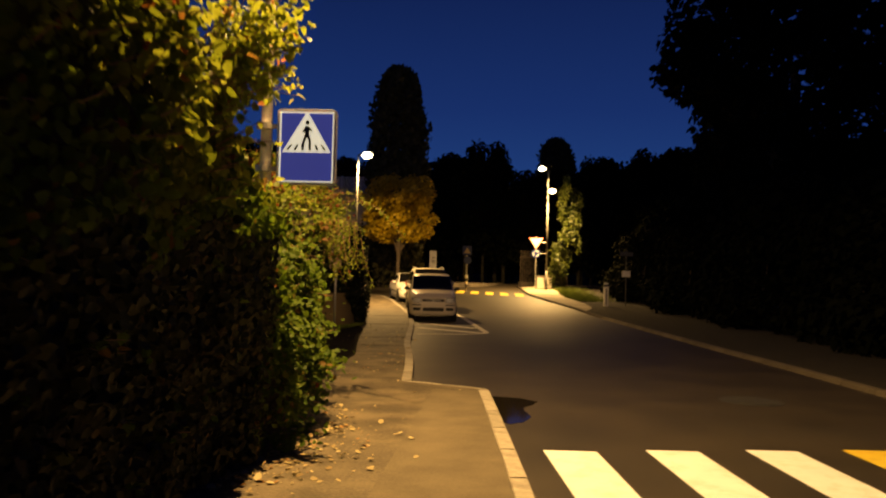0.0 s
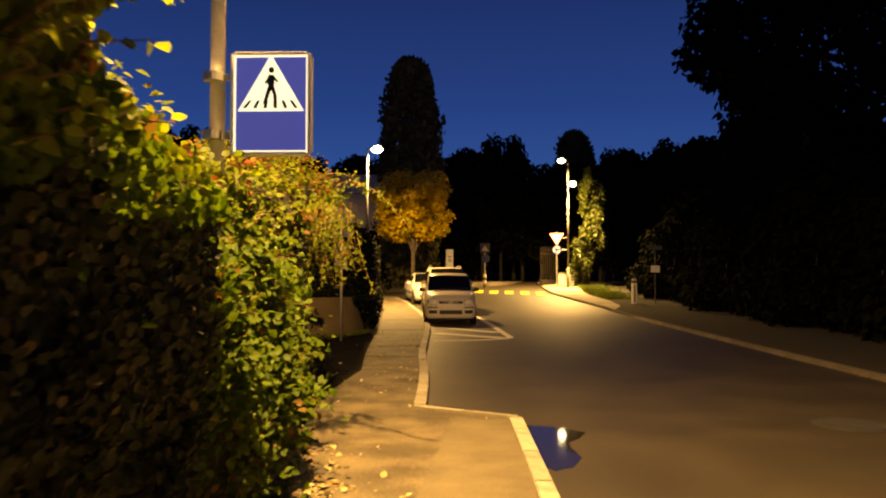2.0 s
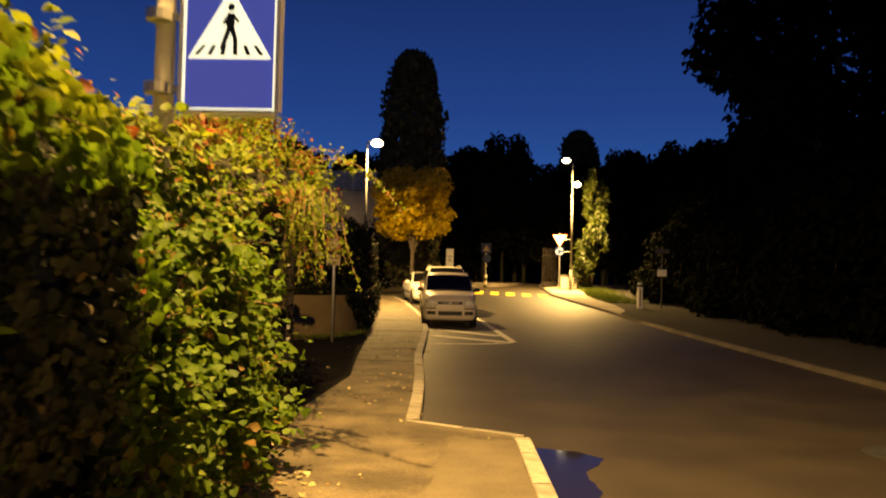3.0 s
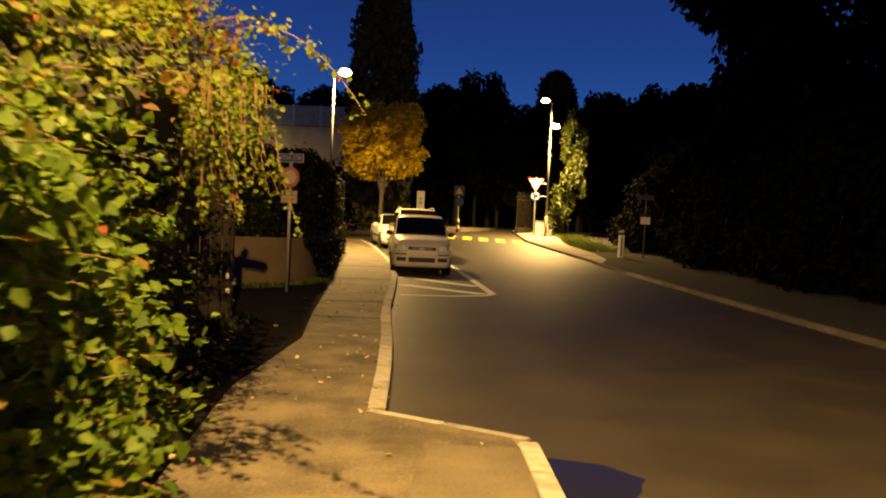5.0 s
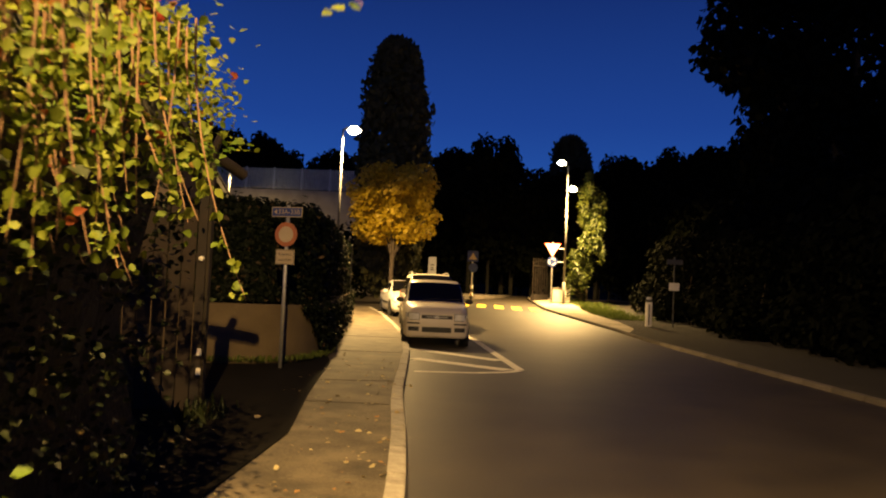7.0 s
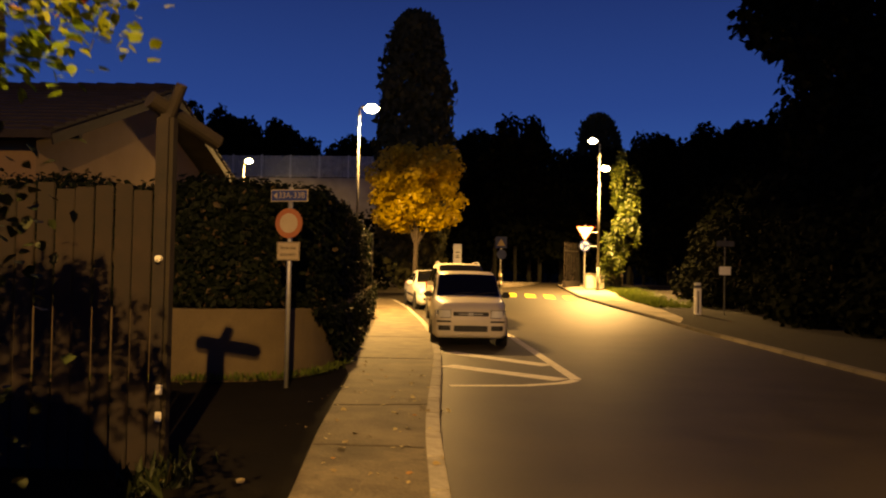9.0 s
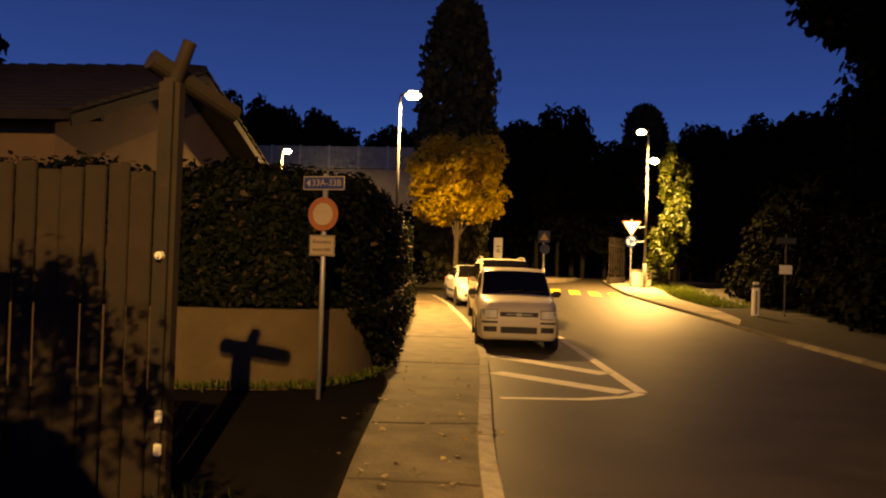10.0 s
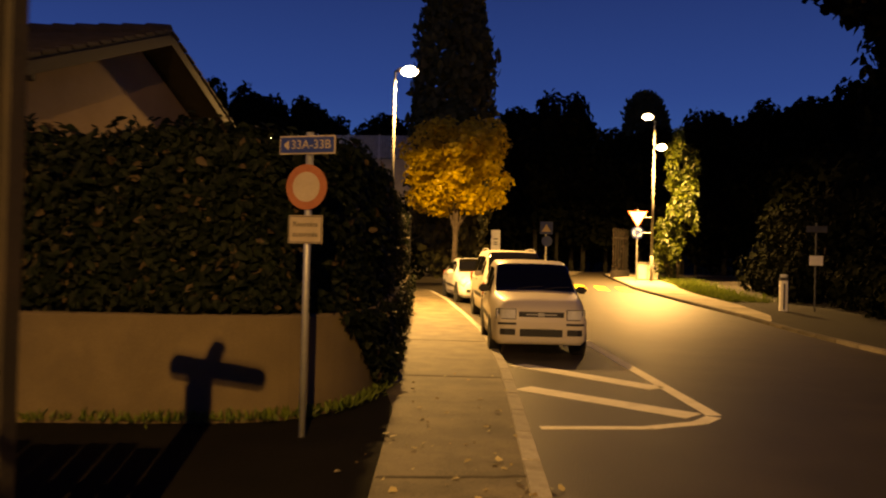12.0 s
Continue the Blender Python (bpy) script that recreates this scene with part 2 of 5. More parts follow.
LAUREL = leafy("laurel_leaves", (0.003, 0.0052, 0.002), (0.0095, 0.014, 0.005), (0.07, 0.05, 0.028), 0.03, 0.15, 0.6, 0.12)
GOLD = leafy("golden_leaves", (0.40, 0.28, 0.013), (0.64, 0.47, 0.033), None, 0, 0.4)
# woodland leaves far darker than real ones: unlit night put into the colour
NIGHT_LEAF = leafy("night_black_foliage", (0.0025, 0.0032, 0.0017), (0.007, 0.0085, 0.0035), None, 0, 0.1, 0.9, 0.03)
CYPRESS = leafy("cypress_scales", (0.032, 0.036, 0.016), (0.075, 0.07, 0.03), None, 0, 0.15, 0.8, 0.15)
SHRUB = leafy("shrub_leaves", (0.022, 0.036, 0.005), (0.065, 0.078, 0.011), None, 0, 0.35)
DEAD_LEAF = leafy("fallen_leaf", (0.22, 0.15, 0.06), (0.52, 0.44, 0.25), (0.34, 0.18, 0.06), 0.12, 0.1, 0.7)
GRASS_BLADE = leafy("grass_blades", (0.05, 0.09, 0.012), (0.14, 0.17, 0.03), None, 0, 0.3)


# ---- building helpers ----
def part(name, bm, material, parent=None, label="", smooth=False):
    me = bpy.data.meshes.new(name)
    bm.to_mesh(me)
    bm.free()
    me.materials.append(material)
    if smooth:
        for poly in me.polygons:
            poly.use_smooth = True
    ob = new(name, me)
    if parent:
        ob.parent = parent
    return tagged(ob, label)


def piece(name, me, parent, m):
    ob = new(name, me)
    ob.parent = parent
    ob.matrix_basis = m
    return ob


def thing(name, x, y, z, label, category, group="", turn=0.0):
    ob = new(name)
    ob.empty_display_size = 0.2
    ob.matrix_basis = pose(x, y, z, 0, 0, turn)
    return tagged(ob, label, category, group)


def box(bm, cx, cy, cz, sx, sy, sz, bevel=0.0, turn=None):
    made = bmesh.ops.create_cube(bm, size=1.0)["verts"]
    m = Matrix.Translation((cx, cy, cz)) @ (turn or Matrix()) @ Matrix.Diagonal((sx, sy, sz, 1))
    bmesh.ops.transform(bm, matrix=m, verts=made)
    if bevel:
        edges = list({e for v in made for e in v.link_edges})
        bmesh.ops.bevel(bm, geom=edges, offset=bevel, segments=2, affect="EDGES")
    return bm


def tube(bm, p0, p1, r0, r1, n=10, caps=True):
    p0, p1 = Vector(p0), Vector(p1)
    q = (p1 - p0).to_track_quat("Z", "Y").to_matrix()
    rings = []
    for p, r in ((p0, r0), (p1, r1)):
        rings.append([bm.verts.new(p + q @ Vector((r * math.cos(2 * math.pi * i / n), r * math.sin(2 * math.pi * i / n), 0))) for i in range(n)])
    for i in range(n):
        bm.faces.new((rings[0][i], rings[0][(i + 1) % n], rings[1][(i + 1) % n], rings[1][i]))
    if caps:
        bm.faces.new(rings[0][::-1])
        bm.faces.new(rings[1])
    return bm


def chain(bm, pts, r0, r1, n=6):
    """A bent, tapered branch through the points."""
    rings = []
    for i, p in enumerate(pts):
        p = Vector(p)
        d = Vector(pts[min(i + 1, len(pts) - 1)]) - Vector(pts[max(i - 1, 0)])
        q = d.to_track_quat("Z", "Y").to_matrix()
        r = r0 + (r1 - r0) * i / (len(pts) - 1)
        rings.append([bm.verts.new(p + q @ Vector((r * math.cos(2 * math.pi * k / n), r * math.sin(2 * math.pi * k / n), 0))) for k in range(n)])
    for a, b in zip(rings, rings[1:]):
        for k in range(n):
            bm.faces.new((a[k], a[(k + 1) % n], b[(k + 1) % n], b[k]))
    bm.faces.new(rings[0][::-1])
    bm.faces.new(rings[-1])
    return bm


def prism(bm, outline, z0, z1):
    """A flat plate between z0 and z1 with the outline given as (x, y) points."""
    low = [bm.verts.new((x, y, z0)) for x, y in outline]
    top = [bm.verts.new((x, y, z1)) for x, y in outline]
    bm.faces.new(low[::-1])
    bm.faces.new(top)
    k = len(outline)
    for i in range(k):
        bm.faces.new((low[i], low[(i + 1) % k], top[(i + 1) % k], top[i]))
    bmesh.ops.recalc_face_normals(bm, faces=bm.faces)
    return bm


def upright(bm, matrix=None):
    """Turns a plate drawn in x and y so that it stands, facing -y."""
    bmesh.ops.transform(bm, matrix=(matrix or Matrix()) @ Matrix.Rotation(radians(90), 4, "X"), verts=bm.verts)
    return bm


LEAF = np.array([(0, 0, 0), (-0.38, 0.28, 0.06), (-0.27, 0.68, 0.03), (0, 1, -0.08), (0.27, 0.68, 0.03), (0.38, 0.28, 0.06)])


def leaves(name, pts, out, sizes, material, parent=None, label="", slim=1.0, droop=0.5, seed=1, flat=False):
    """Many leaves as one mesh: each lies at a point, its face turned roughly to `out`."""
    rng = np.random.default_rng(seed)
    k = len(pts)
    nrm = out + rng.normal(0, 0.55, (k, 3))
    if flat:
        nrm = np.tile((0.0, 0.0, 1.0), (k, 1)) + rng.normal(0, 0.25, (k, 3))
    nrm /= np.linalg.norm(nrm, axis=1)[:, None] + 1e-9
    way = rng.normal(0, 0.7, (k, 3)) + np.array((0, 0, 0.0 if flat else -droop))
    way -= nrm * (way * nrm).sum(1)[:, None]
    way /= np.linalg.norm(way, axis=1)[:, None] + 1e-9
    side = np.cross(way, nrm)
    s = np.asarray(sizes)[:, None]
    co = np.empty((k, 6, 3))
    for i, (lx, ly, lz) in enumerate(LEAF):
        co[:, i] = pts + s * (side * lx * slim + way * ly + nrm * lz)
    me = bpy.data.meshes.new(name)
    me.vertices.add(k * 6)
    me.vertices.foreach_set("co", co.ravel())
    base = (np.arange(k) * 6)[:, None]
    loops = np.concatenate([base + np.array((0, 3, 2, 1)), base + np.array((0, 5, 4, 3))], axis=1).ravel()
    me.loops.add(len(loops))
    me.loops.foreach_set("vertex_index", loops.astype(np.int32))
    me.polygons.add(k * 2)
    me.polygons.foreach_set("loop_start", (np.arange(k * 2) * 4).astype(np.int32))
    me.update(calc_edges=True)
    me.materials.append(material)
    ob = new(name, me)
    if parent:
        ob.parent = parent
    return tagged(ob, label)


def interp(t, xs, ys):
    return float(np.interp(t, xs, ys))


def rise(y):
    """Height of the street: level at first, then gently uphill."""
    if y < 31:
        return 0.0
    if y < 37:
        return 0.0265 * (y - 31) ** 2 / 12
    return 0.0265 * (y - 34) if y < 66 else 0.848


def sheet(name, left, right, y0, y1, lift, thick, material, label="", step=1.0, category=""):
    """A slab that follows the street: left and right edges are functions of y."""
    bm = bmesh.new()
    ys = list(np.arange(y0, y1, step)) + [y1]
    rows = []
    for y in ys:
        a, b, z = left(y), right(y), rise(y) + lift
        k = 8
        rows.append([bm.verts.new((a + (b - a) * i / k, y, z)) for i in range(k + 1)] + [bm.verts.new((b, y, z - thick)), bm.verts.new((a, y, z - thick))])
    for p, q in zip(rows, rows[1:]):
        n = len(p)
        for i in range(n):
            bm.faces.new((p[i], p[(i + 1) % n], q[(i + 1) % n], q[i]))
    bm.faces.new(rows[0])
    bm.faces.new(rows[-1][::-1])
    bmesh.ops.recalc_face_normals(bm, faces=bm.faces)
    ob = part(name, bm, material)
    return tagged(ob, label, category or name, kind="structure")


# ---- plan ----
KERB_Y = [11.3, 13, 15, 17.1, 18.4, 21.5, 24.4, 28.8, 33.8, 39.0, 44.0]
KERB_X = [-0.37, -0.53, -0.76, -1.05, -1.20, -1.49, -1.78, -2.35, -3.27, -4.44, -5.9]
NEAR_Y = [-12, 5.5, 6.75, 7.4, 8.2, 10.73]
NEAR_X = [2.2, 1.19, 1.10, 1.04, 0.98, 0.767]
RIGHT_Y = [-12, 5, 11.7, 14.9, 18.3, 24.0, 30.9, 36.8, 42.0, 46, 49, 53, 62]
RIGHT_X = [7.2, 6.8, 6.46, 6.2, 5.85, 5.35, 4.8, 4.3, 3.4, 2.8, 2.42, 2.26, 1.9]
LOW = -0.07


def kerb_left(y):
    return interp(y, NEAR_Y, NEAR_X) if y < 10.73 else (interp(y, [10.73, 11.3], [0.767, -0.37]) if y < 11.3 else interp(y, KERB_Y, KERB_X))


def kerb_right(y):
    return interp(y, RIGHT_Y, RIGHT_X)


def wall_side(y):
    return interp(y, [-12, 5, 10, 12, 15.4, 20.3, 22, 22.9, 28.8, 36, 44], [-1.4, -1.3, -1.9, -2.5, -3.1, -3.2, -3.2, -3.22, -4.16, -5.22, -7.2])


def path_left(y):
    """The pavement's inner edge, along the hedge, the shade-dark drive and then the wall."""
    return interp(y, [-12, 8.2, 9.2, 10.2, 11.8, 14.6, 17.1, 21.1, 22.9, 28.8, 36, 44], [-2.6, -2.4, -1.35, -1.5, -1.75, -1.8, -2.22, -2.79, -3.3, -4.3, -5.4, -7.4])


# the ground: one sheet out to the horizon
bm = bmesh.new()
gx = [-600, -200, -80, -40, -20, -10, 0, 10, 20, 40, 80, 200, 600]
gy = [-600, -100, -30, 0, 20, 31, 33, 35, 37, 45, 55, 66, 80, 200, 600]
grid = [[bm.verts.new((x, y, rise(y) - 0.2)) for x in gx] for y in gy]
for r0, r1 in zip(grid, grid[1:]):
    for i in range(len(gx) - 1):
        bm.faces.new((r0[i], r0[i + 1], r1[i + 1], r1[i]))
tagged(part("ground", bm, GRASS_SOIL), "dark grass and soil under the street and woods", "ground", kind="structure")

sheet("road", lambda y: min(kerb_left(y), 1.5) - 0.02 if y < 43 else interp(y, [43, 47, 54, 66], [-5.6, -9, -16, -30]),
      lambda y: kerb_right(y) + 0.02 if y < 62 else interp(y, [62, 63, 66], [2.0, 8, 22]), -12, 66, LOW, 0.2, ASPHALT, "dark worn asphalt road rising gently ahead", 0.5)
sheet("pavement", path_left, lambda y: kerb_left(y) - 0.14, -12, 43.5, 0.0, 0.25, PAVING, "worn brown asphalt pavement with stains and cracks", 0.25)
# made wide so the black sheet also keeps the ground beyond unlit
sheet("verge_right", lambda y: kerb_right(y) + 0.16, lambda y: kerb_right(y) + 9.0, -12, 62, 0.0, 0.25, VERGE, "strip of soil and leaves beside the road, night dark put into its colour", 1.0, "verge")
sheet("pavement_right", lambda y: kerb_right(y) + 0.17, lambda y: kerb_right(y) + interp(y, [35.4, 37.5, 41, 46, 52], [0.25, 0.95, 1.5, 1.7, 2.3]), 35.4, 62, 0.006, 0.2, PALE_PAVING, "pale worn pavement curving round the junction corner", 0.5, "pavement")
# starts beside the hedge, so the black sheet paints the shade at its foot too
sheet("driveway", lambda y: -9.5 if y > 12.3 else -3.0, lambda y: path_left(y) - 0.004, 8.6, 22.6, 0.012, 0.25, DRIVE, "tarmac driveway between fence and wall, hedge shade put into its black colour", 0.5)


# kerbs of single stones
def kerb_run(name, fx, y0, y1, width, length, top, label, stone=GRANITE):
    holder = tagged(new(name), label, "kerb", kind="structure")
    y = y0
    while y < y1 - 0.05:
        y2 = min(y + length, y1)
        a, b = Vector((fx(y), y, rise(y))), Vector((fx(y2), y2, rise(y2)))
        d = b - a
        bm = bmesh.new()
        box(bm, 0, 0, 0, width, d.length - 0.012, 0.26, 0.012)
        me = bpy.data.meshes.new("kerb_stone")
        bm.to_mesh(me)
        bm.free()
        me.materials.append(stone)
        mid = (a + b) / 2
        turn = math.degrees(math.atan2(d.y, d.x)) - 90
        tilt = math.degrees(math.atan2(d.z, math.hypot(d.x, d.y)))
        piece("kerb_stone", me, holder, pose(mid.x, mid.y, mid.z + top - 0.13, tilt, 0, turn))
        y = y2
    return holder


kerb_run("kerb_1", lambda y: kerb_left(y) - 0.07, -6.0, 10.66, 0.15, 1.0, 0.006, "granite kerb beside the crossing")
kerb_run("kerb_2", lambda y: kerb_left(y) - 0.07, 11.32, 43, 0.15, 1.0, 0.006, "curving granite kerb of the pavement")
kerb_run("kerb_3", lambda y: kerb_right(y) + 0.09, -6, 31, 0.17, 1.0, 0.01, "granite kerb across the road, patchy lamplight put into its colour", PATCHY_LIT_KERB)
kerb_run("kerb_5", lambda y: kerb_right(y) + 0.09, 31, 61.5, 0.17, 1.0, 0.008, "dark kerb towards the junction", DARK_KERB)
holder = tagged(new("kerb_4"), "short granite kerb where the pavement widens", "kerb", kind="structure")
for a, b in ((0.0, 0.5), (0.5, 1.0)):
    p, q = Vector((0.72, 10.72, 0)), Vector((-0.50, 11.29, 0))
    m0, m1 = p.lerp(q, a), p.lerp(q, b)
    bm = bmesh.new()
    box(bm, 0, 0, 0, 0.10, (m1 - m0).length - 0.012, 0.26, 0.01)
    me = bpy.data.meshes.new("kerb_stone")
    bm.to_mesh(me)
    bm.free()
    me.materials.append(GRANITE)
    mid, d = (m0 + m1) / 2, m1 - m0
    piece("kerb_stone", me, holder, pose(mid.x, mid.y, 0.004 - 0.13, 0, 0, math.degrees(math.atan2(d.y, d.x)) - 90))


# lighter repair patch on the pavement by the crossing
bm = bmesh.new()
edge = [(0.02 + 0.06 * noise.noise(Vector((0, y * 1.7, 0))), y) for y in np.linspace(3.6, 10.45, 24)]
prism(bm, [(kerb_left(3.6) - 0.16, 3.6)] + [(kerb_left(y) - 0.16, y) for y in np.linspace(5, 10.5, 8)] + edge[::-1], -0.02, 0.004)
tagged(part("pavement_patch", bm, PATCH), "lighter asphalt repair patch in the pavement", "pavement", kind="structure")


# tarred joints across the pavement
for i, (y, lean) in enumerate(((16.6, 0.05), (18.6, 0.25), (23.3, 0.18), (27.6, 0.2))):
    a, b = path_left(y) + 0.02, kerb_left(y) - 0.16
    bm = bmesh.new()
    top, low = [], []
    for f in np.linspace(0, 1, 14):
        yy = y + lean * f + 0.03 * noise.noise(Vector((f * 6, y, 0)))
        w = 0.022 + 0.012 * noise.noise(Vector((f * 9, y, 4)))
        top.append((a + (b - a) * f, yy + w))
        low.append((a + (b - a) * f, yy - w))
    prism(bm, low + top[::-1], -0.03, 0.004)
    tagged(part("pavement_joint", bm, DARK_KERB), "dark tarred joint across the pavement", "pavement", kind="structure")


# road markings
def marking(name, quad, material, label, thick=0.005):
    bm = bmesh.new()
    low = [bm.verts.new((x, y, rise(y) + LOW + 0.001)) for x, y in quad]
    top = [bm.verts.new((x, y, rise(y) + LOW + 0.001 + thick)) for x, y in quad]
    bm.faces.new(top)
    k = len(quad)
    for i in range(k):
        bm.faces.new((low[i], low[(i + 1) % k], top[(i + 1) % k], top[i]))
    bmesh.ops.recalc_face_normals(bm, faces=bm.faces)
    return tagged(part(name, bm, material), label, "road marking", kind="structure")


def stripe(name, a, b, width, material, label):
    a, b = Vector((*a, 0)), Vector((*b, 0))
    s = (b - a).normalized().cross(Vector((0, 0, 1))) * width / 2
    return marking(name, [(p.x, p.y) for p in (a - s, a + s, b + s, b - s)], material, label)


# stripes nearest the lamp are coloured white to paint its glare on yellow
for i in range(6):
    fx_, fy_ = 1.345 + 0.983 * i, 7.34 + 0.187 * i
    marking("zebra_stripe", [(fx_, fy_), (fx_ + 0.5, fy_ + 0.03), (fx_ + 0.9, fy_ - 3.95), (fx_ + 0.4, fy_ - 3.98)],
            GLARE_WHITE if i < 3 else ROAD_YELLOW, "painted stripe of the pedestrian crossing, whitened for lamp glare" if i < 3 else "yellow painted stripe of the pedestrian crossing")
for i in range(5):
    x0, y0 = -1.95 + 0.92 * i, 48.8 - 0.5 * i
    marking("far_zebra_stripe", [(x0, y0), (x0 + 0.5, y0 - 0.25), (x0 + 0.46, y0 + 2.9), (x0 - 0.04, y0 + 3.15)], ROAD_YELLOW, "yellow stripe of the far pedestrian crossing")
stripe("bay_line", (0.52, 21.95), (-0.60, 29.8), 0.17, BAY_WHITE, "worn white line along the parking bays")
stripe("bay_line", (-1.30, 20.85), (-0.25, 21.12), 0.12, BAY_WHITE, "worn white line closing the parking bays")
stripe("bay_line", (-0.25, 21.12), (0.30, 21.50), 0.14, BAY_WHITE, "worn white line closing the parking bays")
stripe("bay_line", (0.30, 21.50), (0.50, 21.85), 0.16, BAY_WHITE, "worn white line closing the parking bays")
stripe("bay_hatching", (-1.55, 23.15), (0.30, 21.85), 0.36, BAY_WHITE, "worn white diagonal bar of the hatched bay")
stripe("bay_hatching", (-1.70, 25.30), (0.16, 23.62), 0.36, BAY_WHITE, "worn white diagonal bar of the hatched bay")
stripe("bay_line", (-0.62, 29.9), (-1.9, 36.5), 0.12, BAY_WHITE, "worn white line along the parking bays")

# puddle by the dropped kerb
bm = bmesh.new()
rim = [(kerb_left(y) + 0.012, y) for y in np.linspace(8.75, 10.55, 9)]
shore = [(1.20, 10.46), (1.41, 10.22), (1.36, 10.0), (1.22, 9.72), (1.24, 9.4), (1.30, 9.1), (1.20, 8.75), (1.05, 8.6), (0.97, 8.7)]
for (xa, ya), (xb, yb) in zip(shore, shore[1:]):
    for f in np.linspace(0, 1, 5, endpoint=False):
        y = ya + (yb - ya) * f
        rim.append((xa + (xb - xa) * f + 0.02 * noise.noise(Vector((0, y * 7, 2))), y))
prism(bm, rim, LOW - 0.002, LOW + 0.004)
tagged(part("puddle", bm, PUDDLE), "shallow puddle of water beside the kerb", "puddle", kind="structure")

# manhole cover
cover = thing("manhole_cover", 4.35, 10.95, LOW, "round dark iron manhole cover set in the road", "manhole cover")
bm = bmesh.new()
tube(bm, (0, 0, -0.03), (0, 0, 0.006), 0.42, 0.42, 32)
part("rim", bm, DARK_METAL, cover)
bm = bmesh.new()
tube(bm, (0, 0, -0.02), (0, 0, 0.011), 0.35, 0.345, 32)
lid = part("lid", bm, DARK_METAL, cover)
for i in range(-3, 4):
    bm = bmesh.new()
    box(bm, i * 0.085, 0, 0.012, 0.03, 2 * math.sqrt(0.32 ** 2 - (i * 0.085) ** 2), 0.006)
    part("rib", bm, DARK_METAL, lid)


# ---- street lamps ----
def lamp_head(holder, hx, hy, hz, toward):
    """A flat lamp head with a glowing bowl beneath, in the holder's own frame."""
    bm = bmesh.new()
    box(bm, hx, hy, hz, 0.62, 0.26, 0.09, 0.035)
    part("lamp_head", bm, LAMP_CASE, holder)
    bm = bmesh.new()
    bmesh.ops.create_uvsphere(bm, u_segments=20, v_segments=10, radius=0.5, matrix=Matrix.Translation((hx + 0.04 * toward, hy, hz - 0.045)) @ Matrix.Diagonal((0.5, 0.34, 0.3, 1)))
    part("diffuser", bm, LAMP_GLOW, holder, "glowing warm lamp bowl", smooth=True)


def street_lamp(px, py, heads, label, r=0.045, paint=None):
    paint = paint or FAR_POLE
    base = rise(py)
    holder = thing("street_lamp", px, py, base, label, "street lamp", "street lamps")
    top = max(h[2] for h in heads) - base
    bm = bmesh.new()
    tube(bm, (0, 0, -0.1), (0, 0, 1.3), r * 1.45, r * 1.45, 14)
    tube(bm, (0, 0, 1.3), (0, 0, top), r * 1.2, r * 0.8, 14)
    part("pole", bm, paint, holder, smooth=True)
    for hx, hy, hz in heads:
        dx, dy, dz = hx - px, hy - py, hz - base
        bm = bmesh.new()
        tube(bm, (0, 0, dz), (dx, dy, dz + 0.02), 0.03, 0.03, 8)
        part("arm", bm, paint, holder)
        lamp_head(holder, dx, dy, dz + 0.03, 1 if dx > 0 else -1)
    return holder


street_lamp(-1.44, 7.46, [NEAR_LAMP], "tall grey steel street lamp rising out of the hedge", 0.052, POLE_GREY)
# pole painted near black to stay dim right under its own lamp
street_lamp(-5.78, 35.65, [LAMP_L], "grey steel street lamp behind the hedge, lit", 0.04, DARK_METAL)
street_lamp(3.9, 54.75, [LAMP_R1, LAMP_R2], "grey street lamp with two lit heads above the junction", 0.06)
street_lamp(-17.05, 56.1, [LAMP_F], "distant street lamp in front of the concrete wall, lit")


